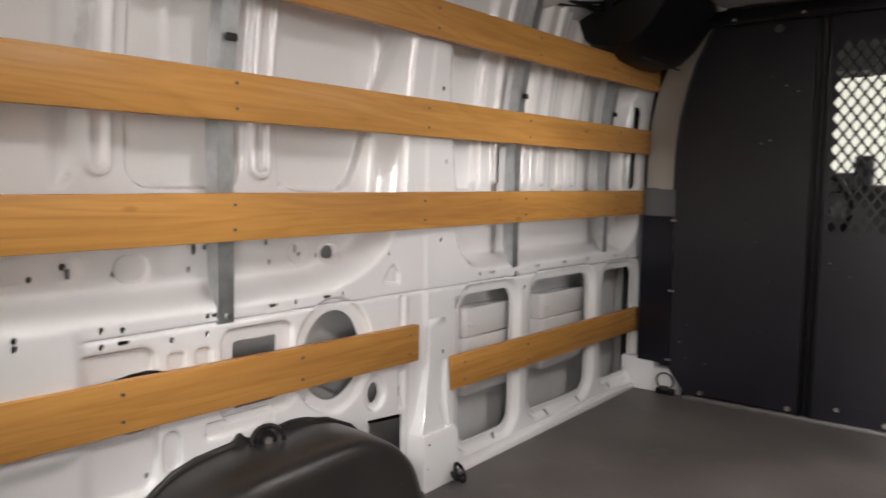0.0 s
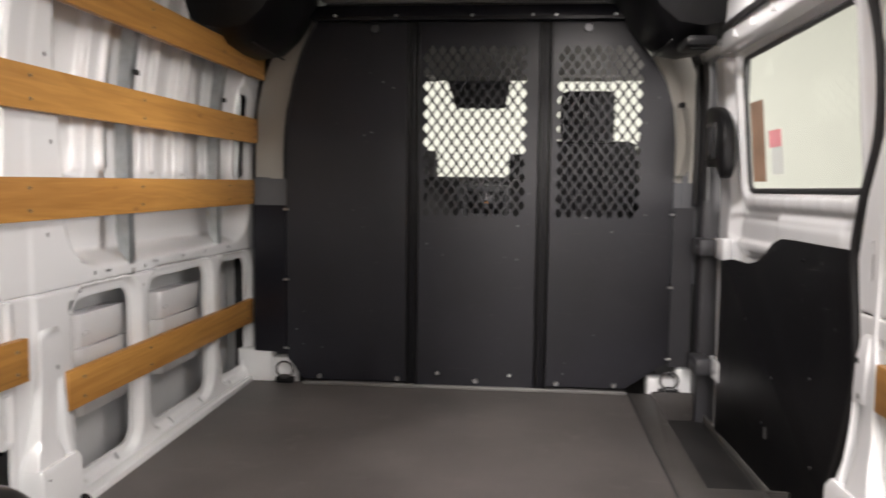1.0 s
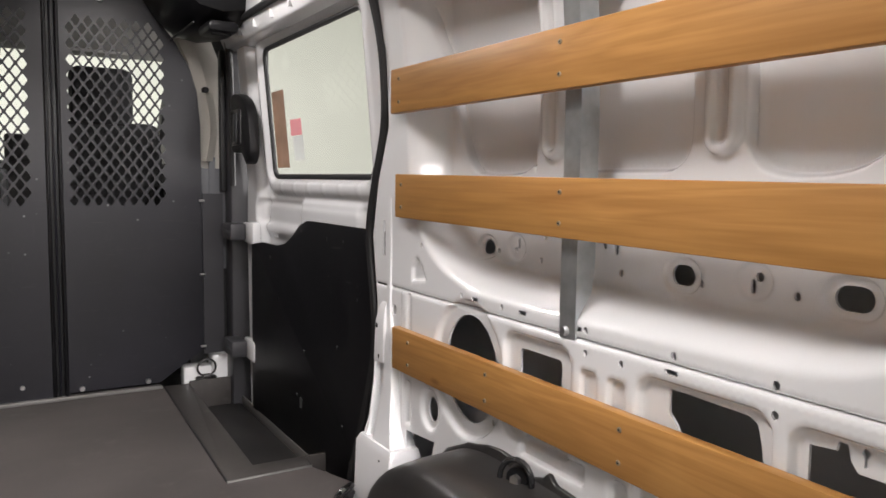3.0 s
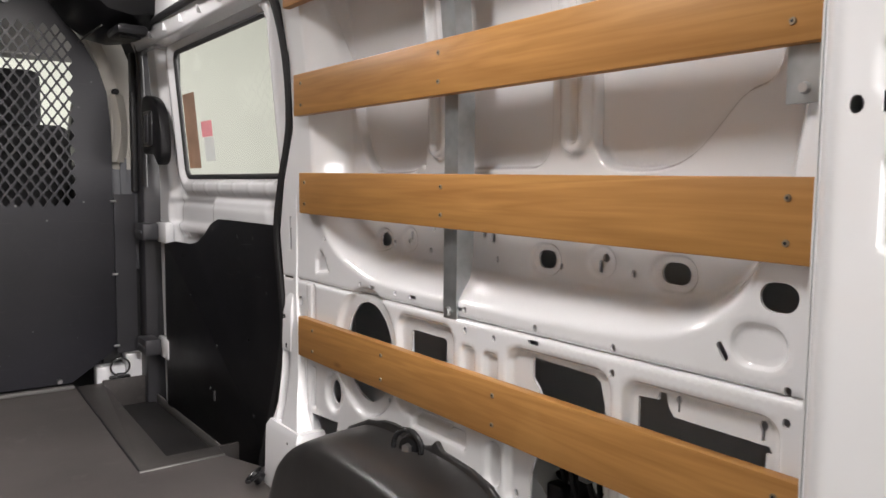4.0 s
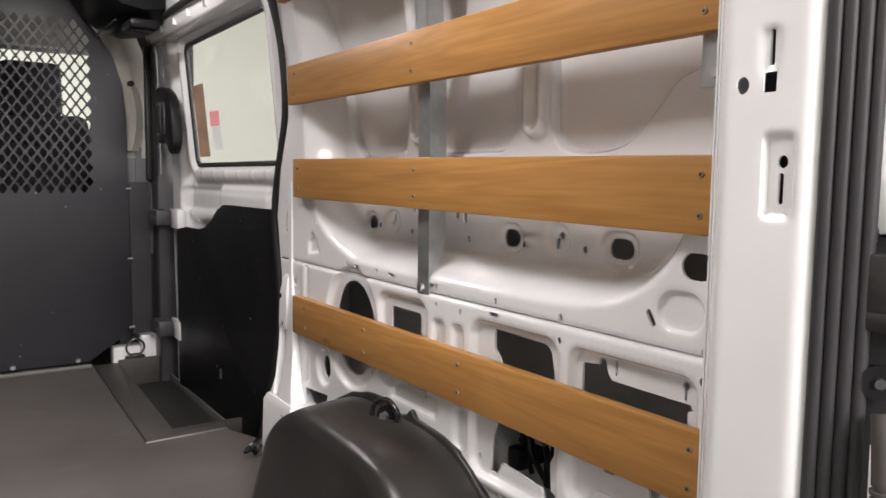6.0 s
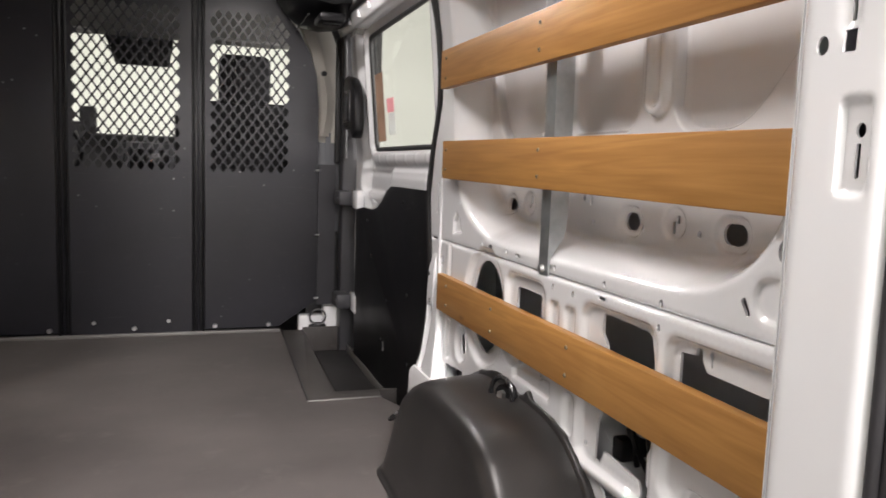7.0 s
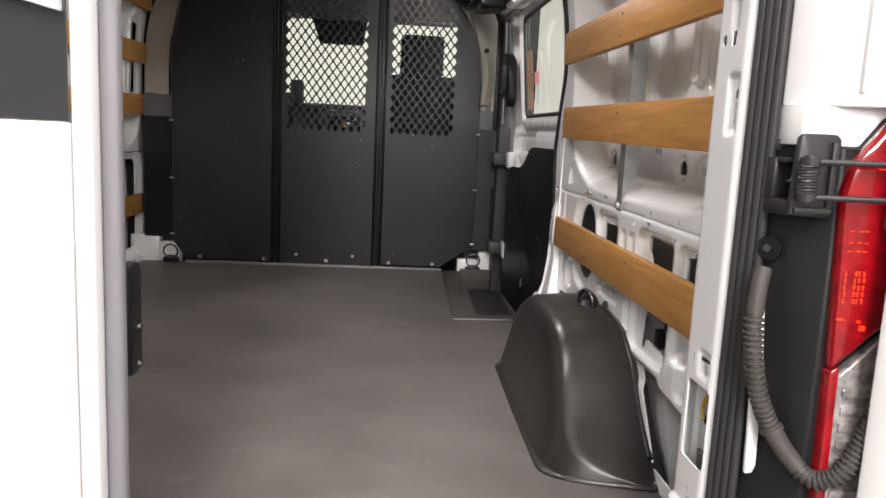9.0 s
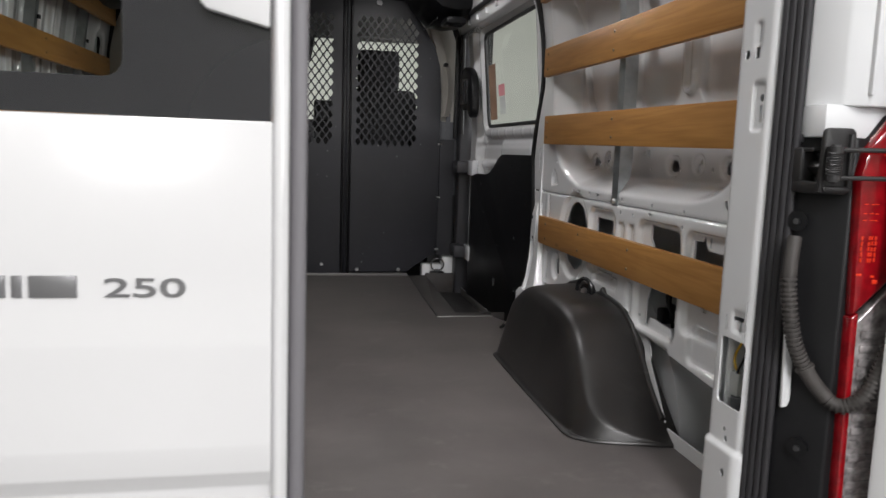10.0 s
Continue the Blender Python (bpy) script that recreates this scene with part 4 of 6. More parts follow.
rail(1, 0.545, 1.73, 1.128, 1.135, 0.79, 0.79, YR, "varnished wooden rail under the roof")
YL = (0.60, 1.19, 1.74, 2.2, 2.8, 3.03)
rail(-1, 0.545, 3.06, 0.687, 0.710, 0.82, 0.80, YL, "long varnished wooden rail at mid height")
rail(-1, 0.545, 3.06, 0.906, 0.935, 0.813, 0.79, YL, "long varnished wooden rail with a stain")
rail(-1, 0.545, 3.06, 1.135, 1.165, 0.79, 0.76, YL, "long varnished wooden rail under the roof")
rail(-1, 0.545, 1.738, 0.388, 0.372, 0.82, 0.82, (0.97, 1.36, 1.70), "short varnished wooden rail over the wheel arch")
rail(-1, 1.873, 3.06, 0.267, 0.262, 0.82, 0.81, (1.93, 2.25, 3.0), "short varnished wooden rail low on the wall")


def strap(s, y, w=0.036, z0=0.486, z1=1.40):
    t = thing("mounting_strap", s * 0.842, y, z0, label="galvanised steel mounting strap bent into a channel", category="strap", group="mounting straps")
    b = bmesh.new()
    n = 24
    lv = []
    for k in range(n + 1):
        z = z0 + (z1 - z0) * k / n
        xf = 0.838 - float(lean(np.array([z]))[0]) + (0.001 if z > 0.52 else 0.002)
        xb = xf + (0.003 if z < 0.53 else min(0.034, 0.003 + (z - 0.53) * 0.8))
        lv.append([(s * xb, y - w / 2 - 0.001, z), (s * xf, y - w / 2, z), (s * xf, y + w / 2, z), (s * (xf + 0.003), y + w / 2, z), (s * (xf + 0.003), y - w / 2 + 0.003, z), (s * xb, y - w / 2 + 0.003, z)])
    part("channel", loft(lv), M_GALV, t)
    part("bolt", cyl((s * 0.84, y + 0.004, z0 + 0.018), (s * 0.833, y + 0.004, z0 + 0.018), 0.008, 0.0065, 12), M_STEEL, t)
    # The slot is a solid block, dark for the shade inside.
    part("slot", box(s * 0.818 - 0.004, s * 0.818 + 0.004, y - 0.01, y + 0.012, 1.012, 1.026, 0.002), M_HOLE_SHADE, t, "dark block standing in for a shaded punched slot")


strap(1, 1.187)
strap(-1, 1.187)
strap(-1, 2.2, 0.03)
strap(-1, 2.8, 0.03)
# bracket at the rear end of the upper rail
for s in (1, -1):
    t = thing("rail_bracket", s * 0.835, 0.6, 0.83, label="grey folded bracket with a screw beside the pillar", category="bracket")
    part("plate", box(s * 0.83 - 0.002, s * 0.83 + 0.002, 0.575, 0.612, 0.80, 0.90, 0.001), M_GALV, t)
    part("screw", cyl((s * 0.83, 0.592, 0.815), (s * 0.822, 0.592, 0.815), 0.007, 0.005, 10), M_STEEL, t)


# ---------------------------------------------------------------- wheel arch covers
def arch_height(y):
    pts = ((0.80, 0.0), (0.812, 0.0), (0.822, 0.016), (0.838, 0.032), (0.89, 0.074), (0.927, 0.108), (0.989, 0.182), (1.03, 0.212), (1.07, 0.235), (1.115, 0.247), (1.18, 0.253), (1.3, 0.255), (1.386, 0.254), (1.445, 0.244), (1.516, 0.212), (1.6, 0.135), (1.655, 0.085), (1.72, 0.02), (1.74, 0.0))
    return float(np.interp(y, [p[0] for p in pts], [p[1] for p in pts]))


def arch_cover(s):
    t = thing("wheel_arch_cover", s * 0.74, 1.25, 0, label="black moulded plastic wheel arch cover", category="wheel arch", group="wheel arch covers")
    lv = []
    n = 70
    for k in range(n + 1):
        y = 0.80 + 0.94 * k / n
        h = max(0.006, arch_height(y))
        foot = float(np.interp(y, (0.80, 0.812, 0.825, 0.845, 0.885, 1.2, 1.56, 1.66, 1.74), (0.84, 0.80, 0.71, 0.66, 0.631, 0.634, 0.642, 0.73, 0.81)))
        f = min(1.0, h / 0.25)
        sh = foot + 0.028 * f + 0.012
        w = 0.84 - foot
        sec = [(0.86, h + 0.002), (0.835, h), (foot + w * 0.64, h * 0.99), (foot + w * 0.36, h * 0.96), (foot + w * 0.25, h * 0.89), (foot + w * 0.19, h * 0.75), (foot + w * 0.10, h * 0.38), (foot + w * 0.04, h * 0.13), (foot + 0.003, 0.008), (foot - 0.007, 0.004), (foot - 0.008, 0.001)]
        lv.append([(s * x, y, max(z, 0.0)) for x, z in sec])
    # round the shape off along its length
    for _ in range(3):
        lv = [lv[0]] + [[tuple((a[i] + 2 * b[i] + c[i]) / 4 for i in range(3)) for a, b, c in zip(lv[j - 1], lv[j], lv[j + 1])] for j in range(1, n)] + [lv[-1]]
    b = bmesh.new()
    rows = []
    for sec in lv:
        rows.append([b.verts.new(p) for p in smooth_line(sec, 4)])
    for a, c in zip(rows, rows[1:]):
        for i in range(len(a) - 1):
            b.faces.new((a[i], a[i + 1], c[i + 1], c[i]))
    bmesh.ops.recalc_face_normals(b, faces=b.faces)
    if sum(f.normal.z for f in b.faces) < 0:
        bmesh.ops.reverse_faces(b, faces=b.faces)
    part("shell", b, M_ARCH, t)
    lip = []
    for y in np.linspace(0.85, 1.56, 143):
        h = arch_height(y)
        top = h + 0.008 + 0.014 * math.exp(-((y - 1.212) / 0.011) ** 2) + 0.008 * math.exp(-((y - 1.345) / 0.05) ** 2) - 0.008 * math.exp(-((y - 1.26) / 0.02) ** 2)
        lip.append([(s * 0.842, y, h - 0.008), (s * 0.826, y, h - 0.006), (s * 0.829, y, h + 0.002), (s * 0.8305, y, top - 0.002), (s * 0.833, y, top), (s * 0.837, y, top), (s * 0.842, y, top - 0.003)])
    part("lip", loft(lip), M_ARCH, t, "thin upright rubber lip")


def tie_down(p, axis, label, r=0.02, ring_turn=0.0):
    """A lashing ring on a round foot; axis points away from the wall or floor."""
    p, a = Vector(p), Vector(axis).normalized()
    t = thing("tie_down_ring", *p, label=label, category="tie-down", group="tie-down rings")
    part("foot", cyl(p - a * 0.004, p + a * 0.012, r, r * 0.8, 18), M_PLASTIC, t)
    part("bolt", cyl(p + a * 0.010, p + a * 0.020, r * 0.4, r * 0.35, 6), M_STEEL, t, "zinc bolt head")
    side = a.orthogonal().normalized()
    side.rotate(Matrix.Rotation(radians(ring_turn), 3, a))
    up = a.cross(side)
    pts = [p + a * (0.014 + 0.006 * math.sin(k / 20 * 6.283)) + side * (r * 1.25 * math.cos(k / 20 * 6.283)) + up * (r * 1.45 * math.sin(k / 20 * 6.283)) for k in range(20)]
    part("ring", tube(pts, 0.0048, 8, True), M_BLACKGLOSS, t)


for s in (1, -1):
    arch_cover(s)
    tie_down((s * 0.812, 1.258, 0.256), (-s, -0.4, 0.1), "black lashing ring on a round foot above the wheel arch cover", 0.024, 20)
    tie_down((s * 0.768, 1.80 + 0.03, 0.02), (-s * 0.7, 0.2, 0.7), "small black lashing ring beside the post", 0.016, 70)


# ---------------------------------------------------------------- partition
def plate(outline, holes, y, thick):
    """A flat sheet in x, z at y with holes cut through it."""
    from mathutils.geometry import delaunay_2d_cdt
    verts, edges = [], []
    for lp in [outline] + holes:
        k = len(verts)
        verts += [Vector(p) for p in lp]
        edges += [(k + i, k + (i + 1) % len(lp)) for i in range(len(lp))]
    vs, _, fs, _, _, _ = delaunay_2d_cdt(verts, edges, [], 0, 1e-6)
    V = np.array([tuple(v) for v in vs])
    F = np.array([tuple(f) for f in fs if len(f) == 3])
    C = V[F].mean(axis=1)
    ok = inside(outline, C[:, 0], C[:, 1])
    for h in holes:
        ok &= ~inside(h, C[:, 0], C[:, 1])
    me = bpy.data.meshes.new("plate")
    me.from_pydata([(a, y, b) for a, b in V.tolist()], [], F[ok].tolist())
    bm = bmesh.new()
    bm.from_mesh(me)
    bpy.data.meshes.remove(me)
    bmesh.ops.delete(bm, geom=[v for v in bm.verts if not v.link_faces], context="VERTS")
    bmesh.ops.recalc_face_normals(bm, faces=bm.faces)
    geo = bmesh.ops.extrude_face_region(bm, geom=bm.faces[:])
    bmesh.ops.translate(bm, vec=(0, thick, 0), verts=[g for g in geo["geom"] if isinstance(g, bmesh.types.BMVert)])
    bmesh.ops.recalc_face_normals(bm, faces=bm.faces)
    return bm


def diamonds(x0, cols, z0, z1, outline, px=0.0359, pz=0.0495):
    out = []
    nz = int(round((z1 - z0) / (pz / 2)))
    for j in range(nz + 1):
        z = z0 + j * pz / 2
        off = 0 if j % 2 == 0 else px / 2
        for i in range(cols):
            x = x0 + off + i * px
            h = [(x + 0.0122, z - 0.002), (x + 0.0122, z + 0.002), (x + 0.002, z + 0.0172), (x - 0.002, z + 0.0172), (x - 0.0122, z + 0.002), (x - 0.0122, z - 0.002), (x - 0.002, z - 0.0172), (x + 0.002, z - 0.0172)]
            if all(inside(outline, np.array([p[0] + dx]), np.array([p[1]]))[0] for p in h for dx in (-0.016, 0.016)):
                out.append(h)
    return out


pt = thing("partition", 0.036, 3.0, 0.0, label="black steel cargo partition with diamond perforated windows", category="partition")
left_edge = [(-0.662, 0.02), (-0.662, 0.72), (-0.664, 0.82), (-0.66, 0.92), (-0.648, 1.02), (-0.627, 1.12), (-0.60, 1.21), (-0.56, 1.295), (-0.54, 1.325)]
left_panel = [(-0.60, 0.02), (-0.214, 0.02), (-0.214, 1.325)] + left_edge[::-1][:-1] + [(-0.662, 0.10)]
mid_panel = [(-0.180, 0.012), (0.253, 0.012), (0.253, 1.325), (-0.180, 1.325)]
right_panel = [(0.289, 0.02), (0.575, 0.02), (0.648, 0.07), (0.724, 0.122), (0.724, 0.90), (0.714, 1.02), (0.69, 1.10), (0.645, 1.18), (0.58, 1.265), (0.53, 1.325), (0.289, 1.325)]
part("panel", plate(left_panel, [], 3.0, 0.003), M_BLACK, pt, "plain black steel panel", False)
part("panel", plate(mid_panel, diamonds(-0.148, 10, 0.648, 1.225, mid_panel), 3.0, 0.002), M_BLACK, pt, "black steel panel with diamond holes", False)
part("panel", plate(right_panel, diamonds(0.326, 8, 0.648, 1.225, right_panel), 3.0, 0.002), M_BLACK, pt, "black steel panel with diamond holes", False)
for xa, xb in ((-0.214, -0.180), (0.253, 0.289)):
    part("joint_channel", box(xa, xb, 3.012, 3.016, 0.01, 1.325), M_DEEP, pt)
    part("centre_bead", tube([((xa + xb) / 2, 3.006, 0.012), ((xa + xb) / 2, 3.006, 1.325)], 0.0035, 8), M_BLACK, pt)
    for x in (xa, xb):
        part("rolled_edge", tube([(x, 3.002, 0.012), (x, 3.002, 1.325)], 0.0065, 12), M_DEEP, pt, "glossy rolled edge")
part("header", prism([(2.955, 1.322), (3.012, 1.318), (3.012, 1.368), (2.965, 1.368)], "x", -0.565, 0.572, 0.004), M_BLACK, pt, "black folded header rail")
part("header_lip", box(-0.56, 0.565, 2.952, 2.956, 1.316, 1.327), M_BLACKGLOSS, pt)
part("sill", box(-0.60, 0.58, 2.985, 3.012, 0.0, 0.012, 0.002), M_STEELTRIM, pt, "thin grey metal sill angle")
part("side_plate", prism([(-0.668, 2.996), (-0.73, 3.012), (-0.792, 3.018), (-0.792, 3.021), (-0.73, 3.016), (-0.665, 3.0)], "z", 0.115, 0.662), M_BLACK, pt, "black folded side plate")
part("side_plate", prism([(0.726, 2.996), (0.800, 3.01), (0.800, 3.013), (0.726, 3.0)], "z", 0.105, 0.672), M_GREYBLACK, pt, "dark grey folded side plate")
part("edge_seal", tube([(x - 0.004, 2.998, z) for x, z in left_edge[3:]], 0.005, 8), M_RUBBER, pt)
for x in (-0.54, -0.248, 0.04, 0.332, 0.537):
    part("bolt", cyl((x, 3.0, 0.03), (x, 2.99, 0.03), 0.0095, 0.0075, 12), M_STEEL, pt, "zinc domed bolt")
for x in (-0.10, 0.162):
    part("bolt", cyl((x, 3.0, 0.055), (x, 2.992, 0.055), 0.0075, 0.006, 12), M_STEEL, pt, "zinc domed bolt")
for z in (0.648, 0.39, 0.134):
    for x in (-0.663, 0.723):
        part("rivet", cyl((x - 0.009, 2.993, z), (x + 0.009, 2.993, z), 0.0045, 0.0045, 10), M_STEEL, pt, "zinc screw head")
for x in (-0.336, 0.415):
    part("button", cyl((x, 3.0, 1.295), (x, 2.994, 1.295), 0.015, 0.013, 16), M_DARKSTEEL, pt, "dull grey round button")
for x in (-0.47, -0.255, 0.01, 0.22, 0.30, 0.50):
    part("bolt", cyl((x, 2.957, 1.330), (x, 2.947, 1.330), 0.006, 0.005, 10), M_STEEL, pt, "small zinc bolt")


# ---------------------------------------------------------------- front corners of the hold
def corner(s):
    side = "right" if s > 0 else "left"
    xa, xb = (0.722, 0.845) if s > 0 else (0.655, 0.80)
    y0 = 3.05
    arc = ((0.76, 0.0), (0.9, 0.002), (1.02, 0.012), (1.12, 0.035), (1.2, 0.07), (1.27, 0.115), (1.33, 0.165))
    lv = []
    for z, d in arc:
        lv.append([(s * (xa - d + 0.01), y0 - 0.005, z), (s * (xa - d + 0.05), y0 - 0.02, z), (s * (xb - d * 0.9), y0 + 0.015, z), (s * (xb - d * 0.9), y0 + 0.05, z), (s * (xa - d + 0.01), y0 + 0.05, z)])
    setting("pillar_trim_" + side, loft(lv), M_BEIGE, "beige moulded pillar trim", "trim")
    g = box(s * xa if s > 0 else -xb, s * xb if s > 0 else -xa, y0 - 0.01, y0 + 0.05, 0.40, 0.765, 0.008)
    setting("pillar_foot_" + side, g, M_GREYTRIM, "grey lower pillar trim", "trim")
    t = thing("cab_corner_block", s * 0.72, 3.05, 0.0, label="white painted sheet metal foot of the cab pillar", category="bracket")
    for xa, xb, zt in ((0.76, 0.86, 0.092), (0.66, 0.76, 0.055)) if s > 0 else ((0.728, 0.86, 0.121), (0.64, 0.728, 0.092)):
        part("block", box(xa if s > 0 else -xb, xb if s > 0 else -xa, 3.03 if s > 0 else 3.02, 3.10, -0.09, zt, 0.008), M_WHITE, t)


corner(1)
corner(-1)
# Sheets added to block light through the trim gaps, dark like the shade there.
for n, xa, xb in (("right", 0.70, 1.0), ("left", -1.0, -0.66)):
    setting("cab_gap_blocker_" + n, box(xa, xb, 3.105, 3.14, -0.1, 1.42), M_DASH, "dark sheet added to close the side gap behind the partition", "wall")
for x, z, tag in ((0.733, 0.03, "thin black lashing ring in front of the white pillar foot"), (-0.672, 0.026, "thin black lashing ring beside the partition's foot")):
    t = thing("tie_down_ring", x, 3.01, z, label=tag, category="tie-down", group="tie-down rings")
    part("foot", box(x - 0.035, x + 0.035, 2.992, 3.02, 0.0, 0.022, 0.005), M_PLASTIC, t)
    part("lug", cyl((x - 0.012, 2.998, 0.024), (x + 0.012, 2.998, 0.024), 0.009, None, 12), M_DARKSTEEL, t)
    part("ring", tube([(x + 0.032 * math.cos(k / 20 * 6.283), 2.997 - 0.004 * math.sin(k / 20 * 6.283), z + 0.025 + 0.031 * math.sin(k / 20 * 6.283)) for k in range(20)], 0.0036, 8, True), M_DARKSTEEL, t)
setting("trim_pillar_seal", box(0.793, 0.813, 3.0, 3.03, 0.68, 1.17, 0.005), M_RUBBER, "black rubber strip beside the beige pillar trim", "trim")
# belt in the passenger side corner
bt = thing("seat_belt", 0.745, 3.02, 0.8, label="beige seat belt guide cover on the pillar", category="seat belt")
part("cover", loft([[(0.728 + 0.012 * math.sin(k / 8 * 3.14), 3.03, 1.02 - 0.235 * k / 8), (0.742 + 0.014 * math.sin(k / 8 * 3.14), 3.005 - 0.012 * math.sin(k / 8 * 3.14), 1.02 - 0.235 * k / 8), (0.775 + 0.012 * math.sin(k / 8 * 3.14), 3.03, 1.02 - 0.235 * k / 8)] for k in range(9)]), M_BEIGE, bt)
part("webbing", box(0.757, 0.779, 3.026, 3.029, 0.66, 0.80), M_GREYTRIM, bt, "grey belt webbing")
part("anchor", cyl((0.745, 3.02, 1.03), (0.745, 3.0, 1.03), 0.012, 0.01, 12), M_PLASTIC, bt, "black belt anchor")
b2 = thing("pillar_gap_seal", -0.69, 3.02, 0.78, label="dark gap seal beside the beige trim", category="seal")
part("strip", tube(smooth_line([(-0.678, 3.03, 0.76), (-0.676, 3.03, 0.9), (-0.664, 3.03, 1.02)]), 0.006, 8), M_RUBBER, b2)


def pod(s):
    """The black moulded overhead lining in a front corner."""
    side = "right" if s > 0 else "left"
    t = thing("overhead_trim", s * 0.72, 2.85, 1.3, label="black moulded plastic overhead corner trim", category="trim")
    lv = []
    for y, k in ((2.58, 0.30), (2.62, 0.8), (2.70, 0.96), (2.85, 1.0), (2.97, 0.98), (3.04, 0.9)):
        zl = 1.40 - 0.225 * k
        xo = 0.80 if s > 0 else 0.84
        lv.append([(s * (xo + 0.06), y, 1.405), (s * (xo + 0.05), y, zl + 0.06), (s * (xo - 0.02), y, zl + 0.012), (s * (xo - 0.09), y, zl), (s * (xo - 0.16), y, zl + 0.012), (s * (xo - 0.215), y, zl + 0.06), (s * (xo - 0.27), y, zl + 0.14), (s * (xo - 0.33), y, 1.405)])
    part("shell", loft(lv), M_PLASTIC, t)
    part("seam", tube([(s * (0.63 if s > 0 else 0.67), y, 1.186 + 0.0) for y in (2.66, 2.8, 3.0)], 0.003, 6), M_RUBBER, t)
    if s > 0:
        part("grip_recess", box(0.66, 0.75, 2.60, 2.74, 1.158, 1.19, 0.012), M_PLASTIC, t, "black grip recess")
        part("grip", box(0.675, 0.735, 2.625, 2.645, 1.150, 1.164, 0.005), M_PLASTIC, t)
    else:
        for k in range(4):
            pts = smooth_line([(-0.76, 2.62, 1.30 + 0.02 * k), (-0.80, 2.52 - 0.03 * k, 1.33), (-0.83, 2.40, 1.32 + 0.015 * k)])
            part("cable", tube(pts, 0.005, 6), M_PLASTIC, t, "black cable")


pod(1)
pod(-1)
setting("lining_front", box(-0.56, 0.56, 2.55, 3.0, 1.385, 1.404, 0.006), M_ROOFLINE, "grey headlining edge above the partition", "ceiling")


# ---------------------------------------------------------------- sliding door
def lean_door(z):
    return 0.09 * max(0.0, z - 0.72) ** 1.0


sd = thing("sliding_door", 0.9, 2.4, 0.0, label="closed white sliding van door with a window", category="door")
WIN = round_rect(2.335, 0.934, 0.375, 0.2, 0.03, 5)


def depth_door(Y, Z):
    X = 0.895 - 0.09 * np.clip(Z - 0.72, 0, 9)
    X = X - 0.018 * ramp(0.075 + signed(WIN, Y, Z), 0.04) + 0.018 * ramp(0.02 + signed(WIN, Y, Z), 0.012)
    X = X - 0.016 * ramp(signed(round_rect(2.40, 0.60, 0.40, 0.075, 0.05), Y, Z), 0.04)
    X = X + 0.014 * ramp(signed(round_rect(2.63, 0.618, 0.2, 0.046, 0.03), Y, Z), 0.016)
    X = X - 0.005 * ramp(signed(round_rect(2.19, 0.66, 0.25, 0.012, 0.008), Y, Z), 0.008)
    for k in range(6):
        X = X - 0.0013 * ramp(signed(round_rect(2.03 + 0.115 * k, 0.70, 0.014, 0.022, 0.008), Y, Z), 0.008)
    X = X - 0.03 * ramp(Y - 2.77, 0.05)
    return X


door_outline = [(1.76, -0.12), (2.90, -0.12), (2.93, 0.5), (2.90, 1.22), (2.85, 1.27), (1.76, 1.27)]
part("panel", pressed_sheet(1, door_outline, [WIN, round_rect(1.985, 0.635, 0.006, 0.012, 0.005, 3), round_rect(2.70, 0.545, 0.004, 0.008, 0.003, 2), round_rect(2.68, 0.545, 0.004, 0.008, 0.003, 2)], depth_door, 0.008), M_WHITE, sd, "white pressed steel door panel")
part("outer_skin", prism([(1.05, -0.5), (1.06, 0.3), (1.03, 0.70), (1.02, 0.70), (1.05, 0.3), (1.04, -0.5)], "y", 1.80, 2.98), M_PRIMER, sd)
wl = [(0.897 - lean_door(z), y, z) for y, z in WIN]
part("gasket", tube(wl, 0.008, 8, True), M_RUBBER, sd, "black rubber window gasket")
b = bmesh.new()
vs = [b.verts.new((x + 0.004, y, z)) for x, y, z in wl]
b.faces.new(vs)
b.normal_update()
if b.faces[:][0].normal.x > 0:
    bmesh.ops.reverse_faces(b, faces=b.faces[:])
glass = part("window", b, M_GLASS, sd, "pale clear window glass", False)
glass.visible_shadow = False


def on_glass(name, y0, y1, z0, z1, mat, label, off=0.003):
    xs = [0.897 - lean_door(z) + off for z in (z0, z1)]
    bb = bmesh.new()
    q = [bb.verts.new(p) for p in ((xs[0], y0, z0), (xs[0], y1, z0), (xs[1], y1, z1), (xs[1], y0, z1))]
    bb.faces.new(q)
    bmesh.ops.solidify(bb, geom=bb.faces[:], thickness=0.001)
    return part(name, bb, mat, glass, label, False)


on_glass("paper_strip", 2.575, 2.69, 0.762, 1.0, M_CARD, "brown paper strip stuck on the glass")
on_glass("sticker", 2.445, 2.54, 0.857, 0.905, M_REDLABEL, "red and white label on the glass")
on_glass("sticker", 2.44, 2.525, 0.782, 0.855, M_GREYLABEL, "pale grey label on the glass")
top_wave = [(1.80, 0.613), (2.22, 0.613), (2.30, 0.612), (2.36, 0.595), (2.42, 0.56), (2.48, 0.535), (2.56, 0.522), (2.70, 0.522), (2.78, 0.512), (2.82, 0.505)]
part("lower_board", prism([(2.82, -0.06), (1.80, -0.06)] + top_wave, "x", 0.845, 0.853, 0.002), M_BOARD, sd, "black hardboard lower panel")
for y, z in ((2.08, 0.30), (2.32, 0.24), (2.55, 0.36), (2.05, 0.10), (2.38, 0.10), (2.62, 0.48), (2.15, 0.57), (2.0, 0.02)):
    part("clip", cyl((0.846, y, z), (0.842, y, z), 0.006, 0.005, 10), M_PLASTIC, sd, "small black push clip")
